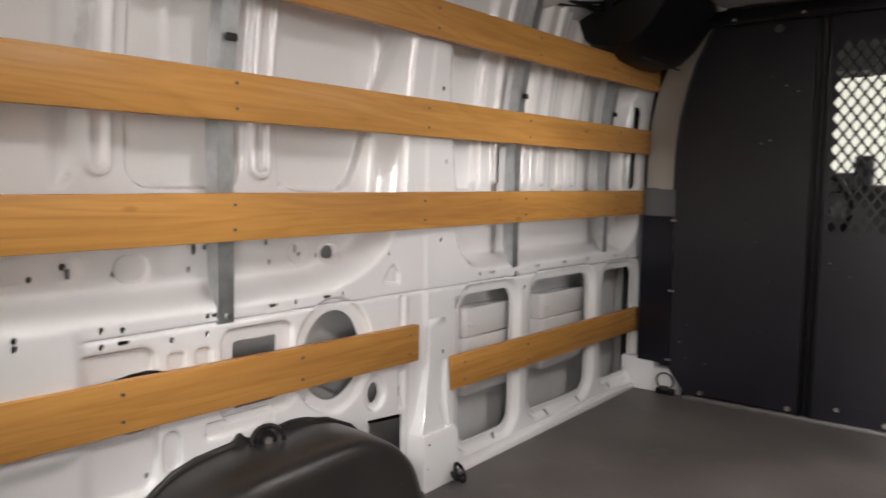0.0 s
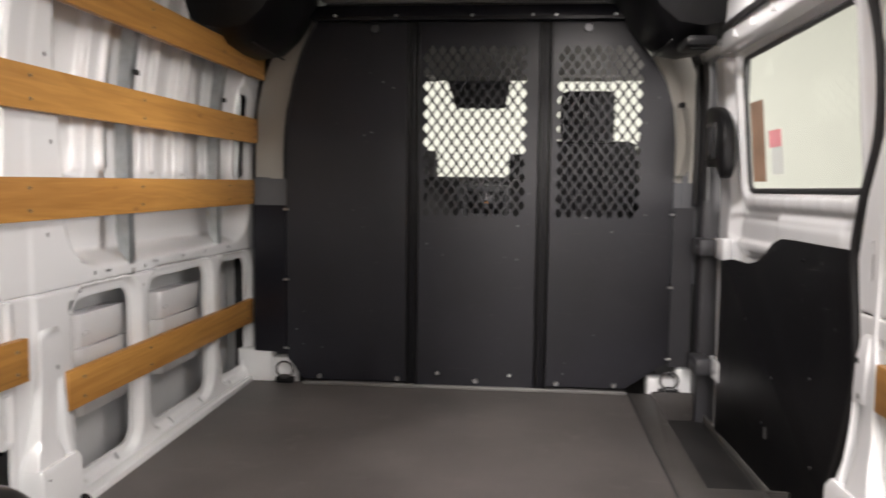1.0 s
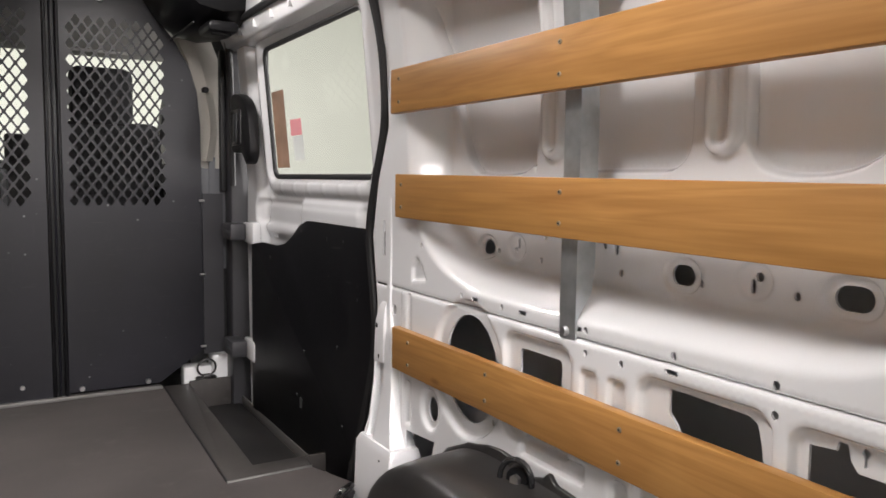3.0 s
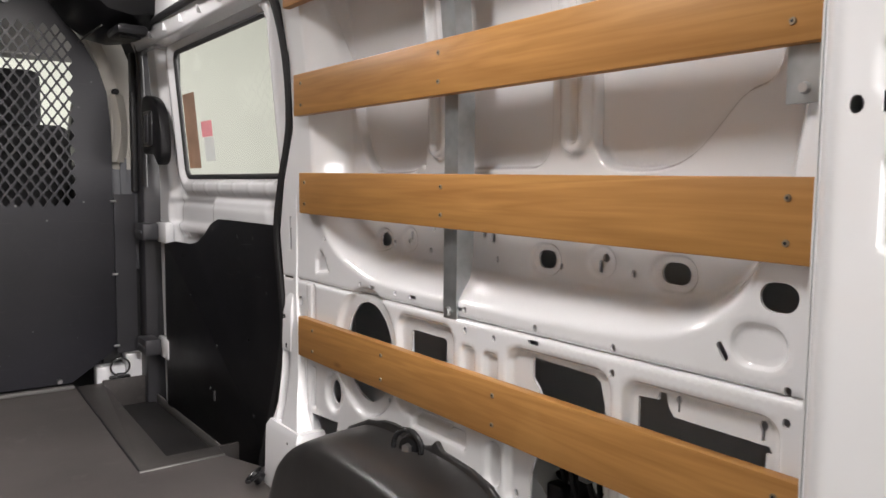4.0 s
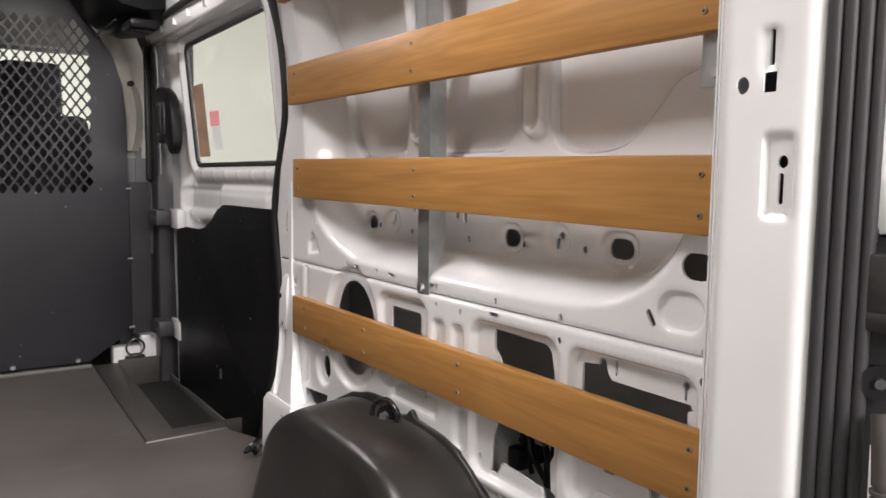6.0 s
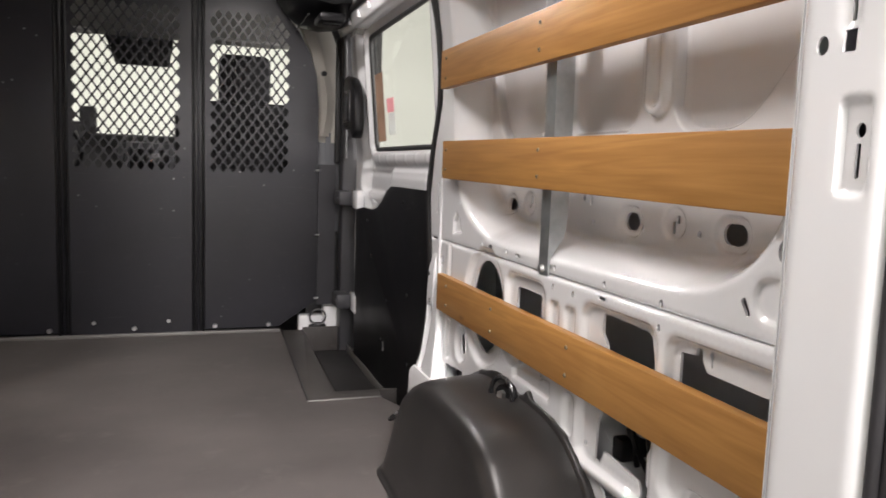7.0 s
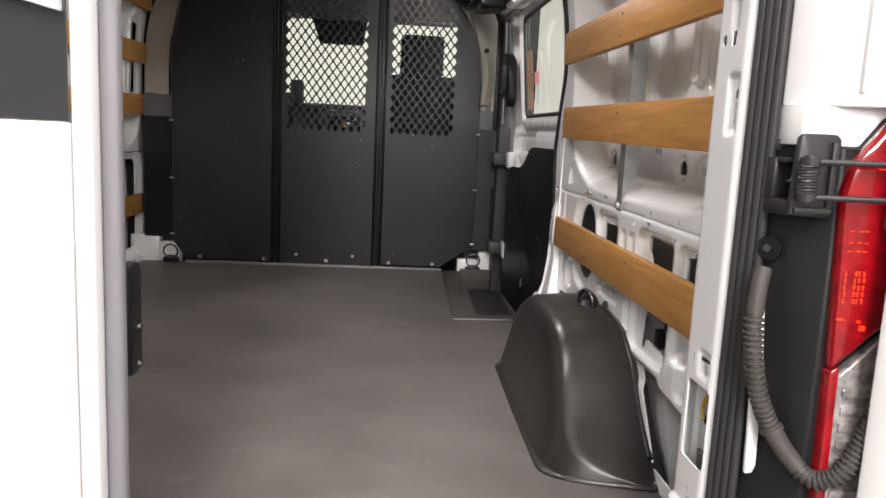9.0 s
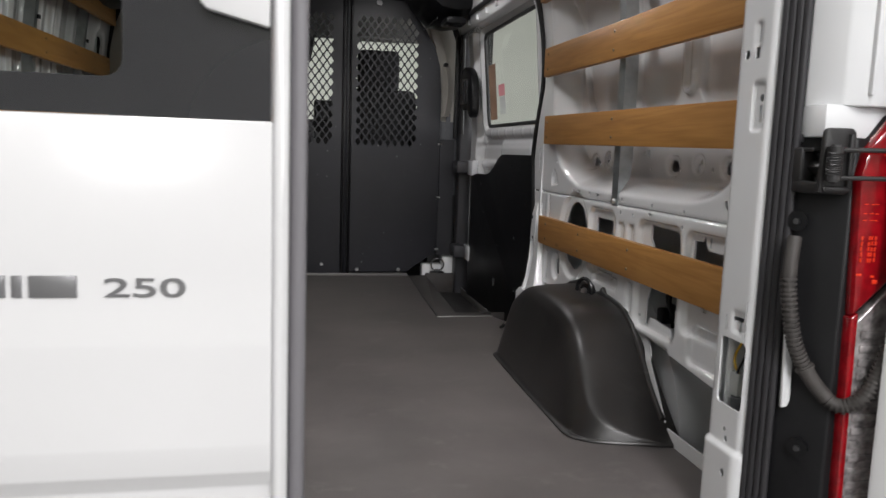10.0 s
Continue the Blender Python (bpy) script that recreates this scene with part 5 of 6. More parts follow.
part("lock_plate", box(0.842, 0.846, 2.34, 2.35, 0.07, 0.10), M_STEEL, sd, "small zinc catch plate")
LATCH = flat_poly([(2.90, 1.01), (2.82, 1.0), (2.755, 0.965), (2.715, 0.90), (2.71, 0.82), (2.725, 0.785), (2.755, 0.773), (2.79, 0.80), (2.83, 0.816), (2.92, 0.818), (2.935, 0.9), (2.925, 0.985)], 4)
part("latch_cover", prism(LATCH, "x", 0.808, 0.845, 0.008), M_PLASTIC, sd, "black moulded latch cover")
lc = prism(round_rect(2.85, 0.895, 0.055, 0.06, 0.008, 3), "x", 0.803, 0.812, 0.002)
part("latch_frame", lc, M_BLACKGLOSS, sd, "glossy slotted latch frame")
part("latch_slot", box(0.8005, 0.804, 2.83, 2.872, 0.848, 0.942, 0.001), M_GREYBLACK, sd)
part("latch_bar", box(0.799, 0.8035, 2.847, 2.855, 0.85, 0.94, 0.001), M_PLASTIC, sd)
for z in (0.545, 0.14):
    part("hinge_bracket", box(0.84, 0.872, 2.79, 2.91, z - 0.04, z + 0.035, 0.01), M_WHITE, sd, "white guide bracket")
    part("guide_block", box(0.785, 0.838, 2.855, 2.965, z - 0.028, z + 0.028, 0.006), M_GREYBLACK, sd, "dark grey plastic guide block")
    part("guide_groove", box(0.783, 0.786, 2.87, 2.955, z - 0.004, z + 0.004), M_GREYTRIM, sd)
setting("door_jamb_front", box(0.815, 0.90, 2.955, 3.04, -0.09, 1.25, 0.01), M_GREYBLACK, "dark grey front jamb of the sliding door", "door frame")
setting("door_head", prism([(0.80, 1.165), (0.86, 1.15), (0.90, 1.2), (0.90, 1.35), (0.77, 1.35), (0.775, 1.22)], "y", 1.80, 2.97, 0.006), M_WHITE, "white ribbed head of the sliding door opening", "door frame")
hd = bpy.data.objects["door_head"]
for k in range(6):
    y = 1.95 + k * 0.155
    part("clip", box(0.782, 0.80, y, y + 0.007, 1.176, 1.20, 0.002), M_WHITE, hd, "white pressed rib")
sl = thing("door_seal", 0.85, 1.85, 0.5, label="black rubber weather seal round the sliding door opening", category="seal")
path = smooth_line([(0.83, 1.97, -0.02), (0.845, 1.945, 0.1), (0.85, 1.912, 0.2), (0.85, 1.866, 0.34), (0.85, 1.872, 0.45), (0.85, 1.898, 0.6), (0.85, 1.87, 0.72), (0.848, 1.822, 0.84), (0.84, 1.808, 0.95), (0.825, 1.805, 1.05), (0.80, 1.81, 1.14), (0.77, 1.84, 1.20), (0.765, 1.92, 1.205), (0.775, 2.4, 1.215), (0.785, 2.85, 1.215), (0.80, 2.93, 1.19), (0.815, 2.95, 1.1), (0.82, 2.95, 0.7)], 8)
part("outer_lip", tube(path, 0.011, 10), M_RUBBER, sl)
part("inner_lip", tube([p + Vector((-0.006, -0.014, 0)) for p in path[:70]], 0.006, 8), M_RUBBER, sl)


# ---------------------------------------------------------------- rear right pillar and corner
def depth_pillar(Y, Z):
    X = 0.745 + 0.014 * np.clip((0.446 - Y) / 0.02, 0, 1) ** 2 + 0.012 * np.clip((Y - 0.517) / 0.02, 0, 1) ** 2
    X = X + 0.006 * ramp(signed(round_rect(0.466, 0.703, 0.017, 0.04, 0.008), Y, Z), 0.006)
    X = X + 0.004 * ramp(signed(round_rect(0.478, 0.815, 0.011, 0.022, 0.006), Y, Z), 0.006)
    X = X + 0.005 * ramp(signed(round_rect(0.466, 0.355, 0.018, 0.02, 0.004), Y, Z), 0.005)
    return X - 0.008 * ramp(0.145 - Z, 0.006)


P_HOLES = [round_rect(0.469, 0.818, 0.0022, 0.016, 0.002, 2), round_rect(0.468, 0.787, 0.0065, 0.009, 0.001, 1), circle(0.495, 0.786, 0.0065, 0.008, 12), circle(0.455, 0.716, 0.005, 0.006, 10), round_rect(0.456, 0.692, 0.0025, 0.014, 0.002, 2),
           round_rect(0.466, 0.36, 0.012, 0.0035, 0.001, 1), round_rect(0.463, 0.349, 0.0035, 0.009, 0.001, 1), round_rect(0.442, 0.375, 0.0015, 0.02, 0.001, 1), round_rect(0.442, 0.33, 0.0015, 0.014, 0.001, 1), round_rect(0.495, 0.35, 0.0015, 0.014, 0.001, 1),
           round_rect(0.471, 0.268, 0.034, 0.057, 0.008, 4), circle(0.47, 0.155, 0.005, 0.006, 10), circle(0.46, 0.1, 0.006, 0.007, 10), circle(0.475, 0.17, 0.004, None, 8)]
P_HOLES = [[(y + (0.009 if z > 0.6 else 0.004), z) for y, z in h] for h in P_HOLES]
setting("rear_pillar_right", pressed_sheet(1, [(0.428, -0.12), (0.537, -0.12), (0.537, 1.40), (0.428, 1.40)], P_HOLES, depth_pillar, 0.0045, 0.003), M_WHITE, "white painted rear door pillar with punched holes", "pillar")
setting("rear_pillar_back_right", joined(prism([(0.757, 0.534), (0.85, 0.541), (0.85, 0.546), (0.757, 0.539)], "z", -0.12, 1.40), prism([(0.757, 0.54), (0.85, 0.547), (0.85, 0.549), (0.757, 0.542)], "z", -0.12, 1.40)), M_WHITE, "white painted back of the rear pillar", "pillar")
# Dark sheet: the shade inside the pillar is put into its colour.
setting("rear_pillar_shade_right", prism([(0.812, 0.40), (0.818, 0.40), (0.818, 0.53), (0.812, 0.53)], "z", -0.12, 1.40), M_GREYTRIM, "dark sheet put in for the shade inside the rear pillar", "pillar")
wires = thing("connector", 0.775, 0.46, 0.22, label="grey wiring connector inside the pillar opening", category="connector")
part("body", box(0.768, 0.792, 0.488, 0.522, 0.215, 0.262, 0.004), M_GREYLABEL, wires)
part("body", cyl((0.775, 0.486, 0.188), (0.775, 0.486, 0.222), 0.014, 0.016, 16), M_GREYTRIM, wires, "grey round socket")
part("bracket", box(0.760, 0.80, 0.510, 0.514, 0.195, 0.33, 0.002), M_WHITE, wires, "white folded flange")
part("wire", tube(smooth_line([(0.775, 0.495, 0.258), (0.762, 0.49, 0.278), (0.772, 0.505, 0.293), (0.78, 0.50, 0.315)]), 0.0022, 6), M_YELLOW, wires, "thin yellow wire")
part("wire", tube(smooth_line([(0.775, 0.50, 0.258), (0.764, 0.482, 0.272), (0.772, 0.47, 0.31)]), 0.0022, 6), M_PLASTIC, wires, "thin black wire")
seal = thing("rear_door_seal", 0.765, 0.40, 0.0, label="ribbed grey rubber seal round the rear door opening", category="seal")
for k, (x, y, r) in enumerate(((0.7545, 0.4255, 0.0066), (0.7585, 0.4145, 0.0066), (0.7625, 0.4035, 0.0066), (0.7665, 0.3935, 0.006))):
    part("rib", tube([(x, y, -0.12), (x, y, 0.6), (x, y, 1.40)], r, 12), M_SEAL, seal)
setting("rear_corner_trim", prism([(0.772, 0.398), (0.80, 0.36), (0.819, 0.332), (0.85, 0.335), (0.85, 0.40)], "z", -0.30, 0.655, 0.004), M_CORNER, "black plastic trim between rear pillar and lamp", "trim")
ct = bpy.data.objects["rear_corner_trim"]
part("screw_recess", cyl((0.782, 0.388, 0.531), (0.770, 0.379, 0.531), 0.013, 0.015, 18), M_PLASTIC, ct)
part("screw", cyl((0.775, 0.383, 0.531), (0.766, 0.376, 0.531), 0.005, 0.0045, 12), M_DARKSTEEL, ct, "dark screw")
part("screw_recess", cyl((0.802, 0.366, 0.185), (0.790, 0.357, 0.185), 0.013, 0.015, 18), M_PLASTIC, ct)
part("screw", cyl((0.794, 0.360, 0.185), (0.787, 0.354, 0.185), 0.005, 0.0045, 12), M_DARKSTEEL, ct, "dark screw")
setting("rear_corner_panel", joined(prism([(0.772, 0.393), (0.80, 0.345), (0.83, 0.328), (0.90, 0.33), (0.985, 0.37), (1.0, 0.45), (0.85, 0.45)], "z", 0.70, 1.40, 0.004), joined(box(0.775, 0.99, 0.345, 0.45, 0.655, 0.702, 0.003), box(0.826, 0.832, 0.322, 0.335, 0.715, 1.1, 0.002))), M_WHITE, "white rear corner body panel above the lamp", "body panel")

setting("rear_flange", prism([(0.763, 0.48), (0.770, 0.48), (0.781, 0.36), (0.784, 0.255), (0.780, 0.244), (0.770, 0.243)], "y", 0.374, 0.381, 0.002), M_WHITE, "white body flange beside the rear door seal", "trim")
hg = thing("door_check", 0.79, 0.37, 0.63, label="black rear door check arm with a coil spring", category="door check")
part("bracket", prism([(0.762, 0.590), (0.762, 0.640), (0.776, 0.640), (0.790, 0.624), (0.792, 0.604), (0.780, 0.590)], "y", 0.372, 0.400, 0.003), M_CHECK, hg)
part("ear", cyl((0.775, 0.409, 0.652), (0.775, 0.398, 0.652), 0.0145, 0.0145, 20), M_CHECK, hg)
part("ear_foot", box(0.762, 0.789, 0.398, 0.409, 0.628, 0.652, 0.003), M_CHECK, hg)
part("bolt", cyl((0.776, 0.398, 0.654), (0.776, 0.390, 0.654), 0.0075, 0.0068, 6), M_DARKSTEEL, hg, "dark hexagon bolt head")
part("flange", box(0.764, 0.806, 0.352, 0.400, 0.634, 0.640, 0.002), M_CHECK, hg, "folded steel flange")
part("base", box(0.762, 0.806, 0.335, 0.402, 0.574, 0.592, 0.004), M_CHECK, hg)
part("arm", prism([(0.772, 0.612), (0.782, 0.604), (0.800, 0.596), (0.802, 0.604), (0.790, 0.616), (0.780, 0.622)], "y", 0.345, 0.376, 0.002), M_CHECK, hg)
part("plate", prism([(0.760, 0.576), (0.764, 0.664), (0.770, 0.668), (0.808, 0.668), (0.813, 0.662), (0.811, 0.580), (0.806, 0.574)], "y", 0.326, 0.336, 0.003), M_CHECK, hg)
part("rib", box(0.764, 0.808, 0.322, 0.328, 0.578, 0.586, 0.002), M_CHECK, hg)
part("rib", box(0.800, 0.808, 0.320, 0.328, 0.585, 0.660, 0.002), M_CHECK, hg)
part("spring", tube([(0.771 + 0.0105 * math.cos(k * 0.7), 0.314 + 0.008 * math.sin(k * 0.7), 0.601 + 0.00036 * k) for k in range(92)], 0.0017, 6), M_CHECK, hg, "dark steel coil spring")
part("pin", cyl((0.771, 0.314, 0.592), (0.771, 0.314, 0.644), 0.0062, None, 12), M_DARKSTEEL, hg)
for z in (0.598, 0.637):
    part("collar", cyl((0.771, 0.314, z - 0.004), (0.771, 0.314, z + 0.004), 0.0105, None, 14), M_CHECK, hg)
    part("rod", tube([(0.771, 0.312, z), (0.92, 0.282, z + 0.002)], 0.0034, 8), M_CHECK, hg, "thin black check rod")

lamp = thing("tail_lamp", 0.87, 0.33, 0.4, label="red rear lamp cluster with a clear lower lens", category="lamp")
part("housing", prism([(0.822, 0.6), (0.83, 0.638), (0.87, 0.69), (0.985, 0.70), (0.985, -0.28), (0.838, -0.28)], "y", 0.335, 0.40, 0.004), M_PLASTIC, lamp)
part("red_lens", prism([(0.818, 0.60), (0.826, 0.638), (0.866, 0.688), (0.98, 0.70), (0.98, 0.54), (0.828, 0.398)], "y", 0.315, 0.337, 0.006), M_RED, lamp, "red lens")
part("clear_lens", prism([(0.838, 0.392), (0.975, 0.52), (0.975, 0.10), (0.845, 0.02)], "y", 0.318, 0.335, 0.004), M_CLEAR, lamp, "clear ribbed lens")
part("red_edge", prism([(0.827, 0.396), (0.838, 0.404), (0.848, 0.0), (0.838, -0.02)], "y", 0.316, 0.337, 0.002), M_RED, lamp, "red edge")
part("red_foot", prism([(0.838, 0.0), (0.975, 0.09), (0.975, -0.27), (0.845, -0.27)], "y", 0.316, 0.336, 0.004), M_RED, lamp, "red lower lens")
# Olive grey plate taken for the anchor of the check rods.
part("rod_anchor_plate", box(0.866, 0.90, 0.309, 0.316, 0.565, 0.625, 0.003), M_OLIVE, lamp, "olive grey anchor plate of the check rods")
rng = random.Random(4)
# Lens glints as small solid pieces, their brightness put into a bright red.
glints = [(x, z, 0.0022, 0.0062) for x in (0.829, 0.841, 0.8455, 0.851) for z in (0.514, 0.506, 0.498, 0.490, 0.482)]
glints += [(x, z, 0.0052, 0.0018) for x in (0.830, 0.841, 0.848) for z in (0.5625, 0.549, 0.5395)]
glints += [(0.829, 0.461, 0.009, 0.0035), (0.857, 0.450, 0.008, 0.0065), (0.852, 0.458, 0.005, 0.004), (0.862, 0.654, 0.012, 0.003), (0.874, 0.640, 0.016, 0.0025), (0.858, 0.632, 0.014, 0.0025)]
for x, z, w, h in glints:
    x, z = x + rng.uniform(-0.0006, 0.0006), z + rng.uniform(-0.0006, 0.0006)
    part("lens_glint", box(x - w / 2, x + w / 2, 0.3130, 0.316, z - h / 2, z + h / 2, 0.0006), M_RED_GLINT_REFLECTOR, lamp, "bright red lens glint put in as a facet")
for j in range(16):
    part("lens_rib", box(0.846, 0.965, 0.315, 0.319, 0.05 + j * 0.021, 0.062 + j * 0.021, 0.002), M_CLEAR, lamp) if 0.062 + j * 0.021 < 0.395 else None

hose = thing("cable_hose", 0.80, 0.34, 0.35, label="ribbed black rubber cable hose between body and door", category="hose")
hp = smooth_line([(0.762, 0.370, 0.508), (0.755, 0.364, 0.478), (0.753, 0.36, 0.43), (0.763, 0.356, 0.365), (0.780, 0.352, 0.322), (0.806, 0.340, 0.281), (0.826, 0.322, 0.262), (0.848, 0.303, 0.279), (0.866, 0.297, 0.32), (0.878, 0.292, 0.37), (0.888, 0.286, 0.42)], 12)
part("hose", tube(hp, 0.0092, 12), M_HOSE, hose)
part("boot", tube(hp[:20], 0.0105, 12), M_HOSE, hose, "smooth grey rubber boot")
part("collar", tube(hp[50:52], 0.0145, 12), M_HOSE, hose)
part("sleeve", tube(hp[50:66], 0.0118, 12), M_HOSE, hose, "smooth rubber sleeve")
b = bmesh.new()
dense = []
for p, q in zip(hp[19:], hp[20:]):
    dense += [(p.lerp(q, k / 3), q - p) for k in range(3)]
acc = 0.0
for (p, d), (q, _) in zip(dense, dense[1:]):
    acc += (q - p).length
    if acc > 0.0062:
        acc = 0.0
        d = d.normalized()
        joined(b, cyl(p - d * 0.0016, p + d * 0.0016, 0.0118, 0.0118, 14))
part("ribs", b, M_HOSE, hose)

# ---------------------------------------------------------------- rear doors
ld = thing("rear_door", -0.45, 0.27, 0.0, label="closed white rear van door with a tinted window", category="door", group="rear doors")
part("skin", prism([(0.248, 0.642), (0.251, 0.47), (0.2495, 0.43), (0.246, 0.39), (0.2445, 0.27), (0.249, 0.236), (0.262, 0.214), (0.264, -0.34), (0.31, -0.34), (0.31, 0.642)], "x", -0.93, 0.009, 0.003), M_BODY, ld, "white painted lower door skin")
part("edge", prism([(0.0055, 0.268), (0.0085, 0.2605), (0.012, 0.2535), (0.019, 0.2525), (0.027, 0.260), (0.030, 0.309), (0.0055, 0.309)], "z", -0.34, 1.36, 0.0025), M_BODY, ld, "white rounded door edge")
part("lining", box(-0.90, -0.05, 0.311, 0.323, -0.30, 0.56, 0.004), M_BOARD, ld, "black hardboard inner lining")
part("edge_seal", tube([(0.038, 0.282, -0.34), (0.038, 0.282, 1.36)], 0.010, 12), M_PALESEAL, ld, "grey rubber edge seal")
part("edge_seal", tube([(0.034, 0.302, -0.34), (0.034, 0.302, 1.36)], 0.008, 12), M_PALESEAL, ld, "grey rubber edge seal")
lk = part("lock_housing", prism(round_rect(0.328, 0.434, 0.022, 0.062, 0.014, 4), "x", -0.045, 0.043, 0.004), M_PLASTIC, ld, "black plastic lock housing")
for z in (0.424, 0.382):
    part("bolt", cyl((0.041, 0.335, z), (0.047, 0.335, z), 0.004, 0.0035, 10), M_DARKSTEEL, lk, "dark bolt")
frit = plate([(-0.93, 0.643), (0.0072, 0.643), (0.0072, 1.36), (-0.93, 1.36)], [round_rect(-0.525, 0.98, 0.378, 0.297, 0.02, 4)], 0.256, 0.003)
part("window_border", frit, M_FRIT, ld, "dark printed border of the glass", False)
b = bmesh.new()
b.faces.new([b.verts.new(p) for p in ((-0.915, 0.261, 0.66), (-0.13, 0.261, 0.66), (-0.13, 0.261, 1.30), (-0.915, 0.261, 1.30))])
part("window", b, M_TINT, ld, "tinted window glass", False)
part("handle_cover", prism([(-0.067, 0.765), (-0.06, 0.757), (0.006, 0.741), (0.006, 0.83), (-0.067, 0.83)], "y", 0.238, 0.256, 0.003), M_BODY, ld, "white corner cover plate")
part("head", box(-0.93, 0.03, 0.265, 0.33, 1.30, 1.40, 0.01), M_BODY, ld, "white door head")
cu = bpy.data.curves.new("badge", "FONT")
cu.body, cu.size, cu.extrude, cu.bevel_depth = "250", 0.030, 0.0012, 0.0003
bm = curve_mesh(cu, Matrix.Translation((-0.171, 0.2495, 0.4455)) @ Matrix.Rotation(radians(90), 4, "X") @ Matrix.Diagonal((1.95, 1.0, 1.0, 1)))
part("badge", bm, M_BADGE, ld, "grey raised number badge", False)
for x0, x1, z0, z1 in ((-0.245, -0.197, 0.445, 0.469), (-0.262, -0.252, 0.445, 0.469), (-0.302, -0.268, 0.445, 0.469), (-0.344, -0.309, 0.445, 0.469)):
    part("badge_bar", box(x0, x1, 0.2475, 0.2505, z0, z1, 0.0006), M_BADGE, ld, "grey raised badge bar")

# the open right door, swung out beyond a right angle
rd = thing("rear_door", 0.876, 0.283, 0.0, label="open white rear van door with a black lower lining", category="door", group="rear doors")
turn = Matrix.Translation((0.876, 0.283, 0)) @ Matrix.Rotation(radians(-55), 4, "Z")


def dpart(name, x0, x1, y0, y1, z0, z1, mat, label="", bevel=0.006, parent=None):
    bb = box(x0, x1, y0, y1, z0, z1, bevel)
    bmesh.ops.transform(bb, matrix=turn, verts=bb.verts)
    return part(name, bb, mat, parent or rd, label)


dpart("panel", 0, 0.86, 0.0, 0.05, -0.34, 1.30, M_BODY, "white inner door frame")
dpart("edge", -0.012, 0.03, -0.018, 0.0, -0.34, 1.30, M_BODY, "white raised door edge")
dpart("lining", 0.034, 0.80, -0.012, 0.0, -0.30, 0.545, M_BOARD, "black lower door lining")
rf = dpart("reflector", 0.045, 0.085, -0.008, 0.0, 0.575, 0.64, M_RED_GLINT_REFLECTOR, "red and yellow reflector", 0.003)
dpart("yellow_lens", 0.055, 0.078, -0.012, -0.008, 0.59, 0.628, M_YELLOW, "yellow lens", 0.002, rf)

# left rear pillar, roof head and sill that close the shell
setting("rear_pillar_left", box(-0.99, -0.76, 0.31, 0.42, -0.3, 1.40, 0.01), M_WHITE, "white painted rear door pillar", "pillar")
setting("rear_head", box(-0.99, 0.99, 0.33, 0.45, 1.36, 1.46, 0.01), M_WHITE, "white painted head above the rear doors", "beam")
setting("rear_sill", box(-0.99, 0.80, 0.24, 0.30, -0.16, -0.012, 0.006), M_PLASTIC, "black plastic rear sill", "sill")

# ---------------------------------------------------------------- cab beyond the partition
def seat(x):
    t = thing("driving_chair", x, 3.55, 0.0, label="dark cloth cab chair with a headrest", category="chair", group="cab chairs")
    part("base", box(x - 0.2, x + 0.2, 3.5, 3.98, -0.062, 0.07, 0.01), M_PLASTIC, t)
    part("cushion", box(x - 0.25, x + 0.25, 3.55, 4.05, 0.05, 0.28, 0.05), M_SEAT, t)
    b = box(x - 0.26, x + 0.26, 3.46, 3.60, 0.22, 0.935, 0.04)
    for v in b.verts:
        if v.co.z > 0.6:
            v.co.x = x + (v.co.x - x) * 0.8
    part("backrest", b, M_SEAT, t)
    part("headrest", box(x - 0.112, x + 0.112, 3.47, 3.57, 0.92, 1.142, 0.03), M_SEAT, t)
    for d in (-0.05, 0.05):
        part("headrest_post", cyl((x + d, 3.52, 0.86), (x + d, 3.52, 0.98), 0.007), M_STEEL, t)


seat(0.471)
seat(-0.48)
setting("cab_floor", box(-0.99, 0.99, 3.1, 5.3, -0.10, -0.06), M_PLASTIC, "dark cab floor", "floor")
ds = thing("dashboard", 0.0, 4.6, 0.6, label="dark grey moulded dashboard", category="dashboard")
part("body", prism([(4.40, 0.1), (4.36, 0.55), (4.42, 0.72), (4.52, 0.80), (4.75, 0.80), (5.15, 0.78), (5.15, 0.0), (4.5, 0.0)], "x", -0.95, 0.95, 0.02), M_DASH, ds)
part("binnacle", box(-0.68, -0.30, 4.44, 4.62, 0.76, 0.86, 0.03), M_DASH, ds)
# Dark blocks on the dash, their kind not known.
part("dash_pod", box(-0.335, -0.255, 4.52, 4.62, 0.78, 0.945, 0.015), M_DASH, ds)
part("dash_pod", box(0.152, 0.30, 4.52, 4.62, 0.78, 0.93, 0.015), M_DASH, ds)
part("screen_bezel", box(-0.13, 0.0, 4.335, 4.36, 0.66, 0.75, 0.01), M_GREYTRIM, ds, "grey switch panel")
part("centre_console", box(-0.10, 0.16, 4.32, 4.42, 0.40, 0.76, 0.02), M_GREYTRIM, ds)
part("screen", box(-0.07, 0.13, 4.316, 4.322, 0.60, 0.72, 0.003), M_BLACKGLOSS, ds)
part("indicator", box(0.028, 0.04, 4.31, 4.318, 0.657, 0.663, 0.001), M_ORANGE, ds, "small lit orange indicator")
sw = thing("steering_wheel", -0.48, 4.25, 0.72, label="black steering wheel before the dashboard", category="steering wheel")
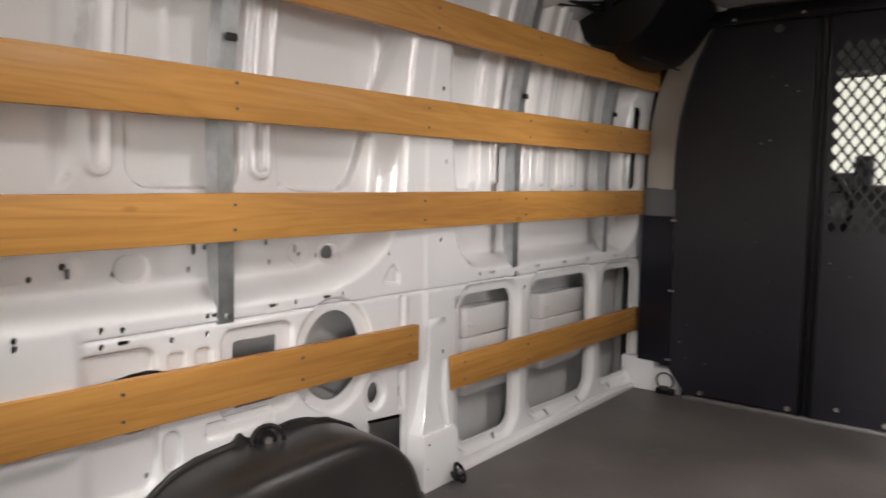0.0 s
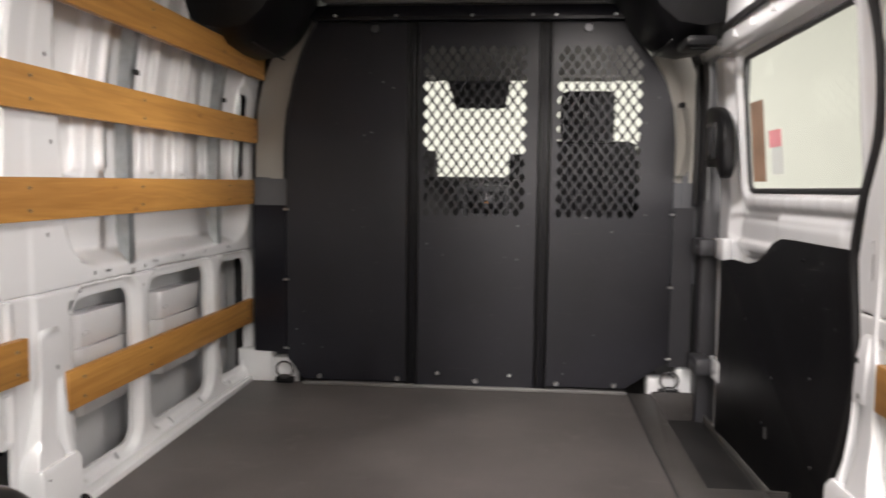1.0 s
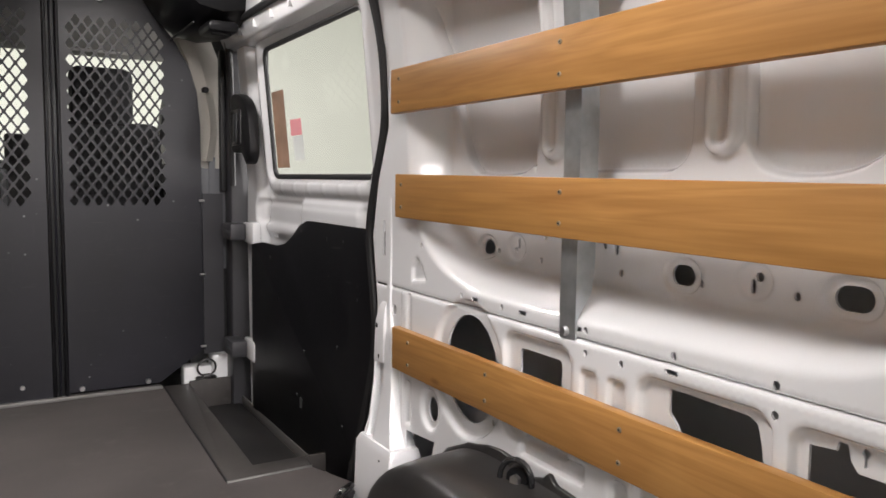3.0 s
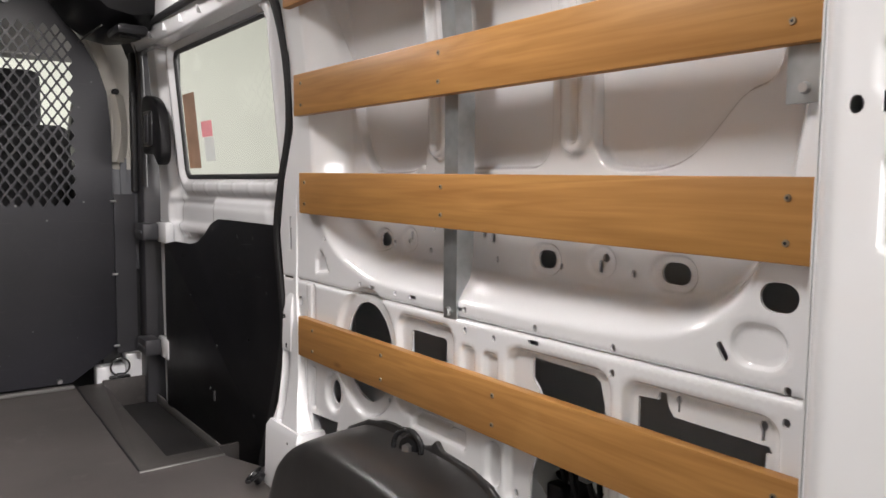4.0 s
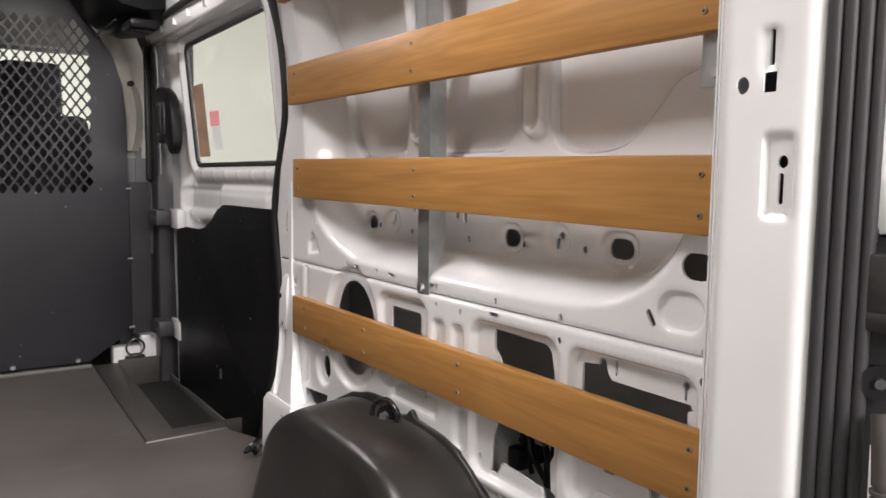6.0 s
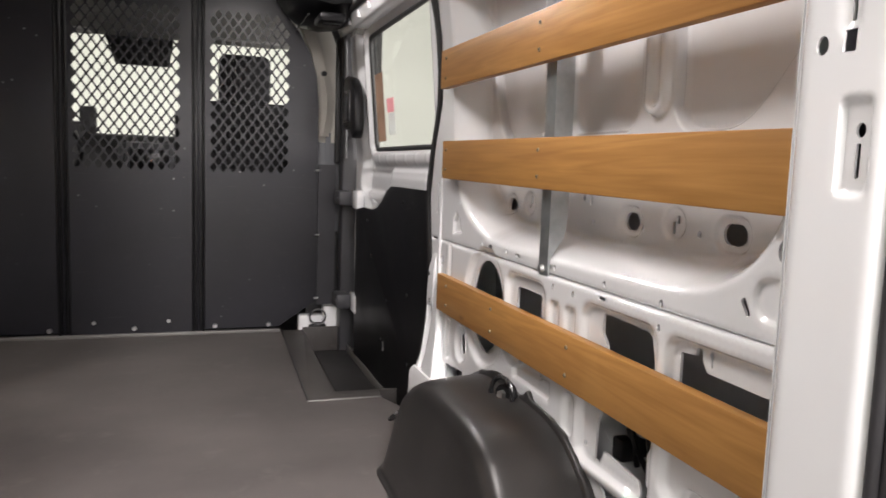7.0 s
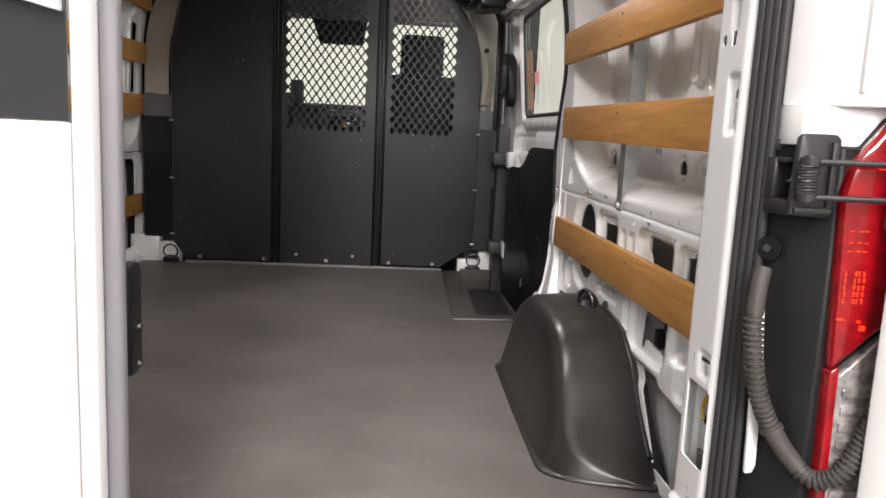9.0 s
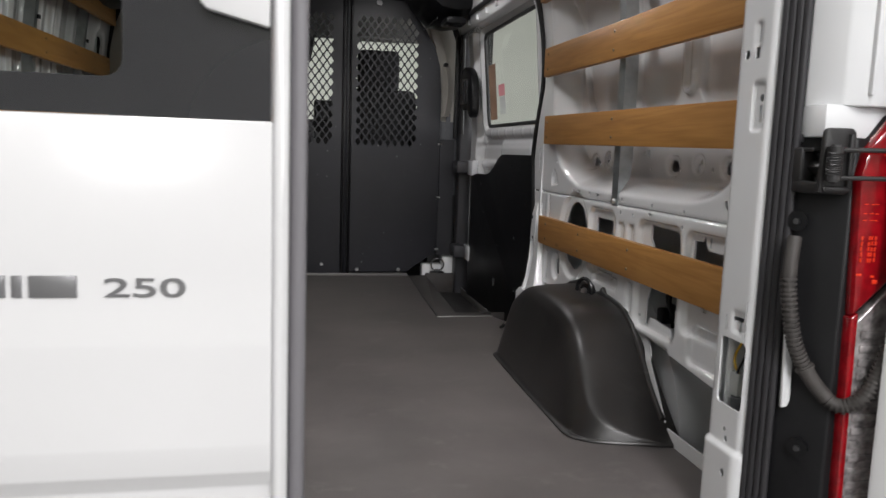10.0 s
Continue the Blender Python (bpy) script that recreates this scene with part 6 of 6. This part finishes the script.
part("rim", tube([(-0.48 + 0.19 * math.cos(k / 28 * 6.2832), 4.22 - 0.07 * math.sin(k / 28 * 6.2832), 0.70 + 0.175 * math.sin(k / 28 * 6.2832)) for k in range(28)], 0.015, 8, True), M_PLASTIC, sw)
part("hub", cyl((-0.48, 4.22, 0.70), (-0.48, 4.40, 0.62), 0.07, 0.04, 16), M_PLASTIC, sw)
mr = thing("rear_view_mirror", 0.045, 4.5, 1.27, label="black interior mirror hanging from the windscreen", category="mirror")
part("shell", prism([(-0.144, 1.174), (0.126, 1.174), (0.136, 1.22), (0.155, 1.33), (-0.20, 1.33), (-0.165, 1.24)], "y", 4.44, 4.49, 0.008), M_PLASTIC, mr)
part("stem", cyl((0.04, 4.5, 1.33), (0.04, 4.62, 1.42), 0.012), M_PLASTIC, mr)
setting("cab_lining", prism([(3.10, 1.39), (4.0, 1.36), (4.30, 1.315), (4.45, 1.32), (4.50, 1.43), (3.10, 1.43)], "x", -0.95, 0.95, 0.004), M_ROOFLINE, "grey cab headlining", "ceiling")
for x in (-0.45, 0.5):
    t = thing("sun_visor", x, 4.3, 1.31, label="grey sun visor folded up", category="visor")
    part("flap", box(x - 0.2, x + 0.2, 4.24, 4.38, 1.305, 1.322, 0.008), M_ROOFLINE, t)
for s in (1, -1):
    n = "right" if s > 0 else "left"
    setting("cab_door_" + n, joined(box(min(s * 0.93, s * 0.99), max(s * 0.93, s * 0.99), 3.12, 4.9, -0.3, 0.92, 0.02), box(min(s * 0.88, s * 0.95), max(s * 0.88, s * 0.95), 3.06, 3.25, 0.7, 1.40, 0.02)), M_DASH, "dark cab door lining", "door")
    setting("windscreen_pillar_" + n, prism([(4.45, 1.42), (4.55, 1.42), (5.25, 0.75), (5.12, 0.75)], "x", min(s * 0.93, s * 0.98), max(s * 0.93, s * 0.98), 0.01), M_DASH, "dark windscreen pillar", "pillar")
b = bmesh.new()
b.faces.new([b.verts.new(p) for p in ((-0.93, 5.2, 0.78), (0.93, 5.2, 0.78), (0.93, 4.48, 1.41), (-0.93, 4.48, 1.41))])
ws = setting("windscreen", b, M_GLASS, "clear windscreen glass", "window", False)
ws.visible_shadow = False
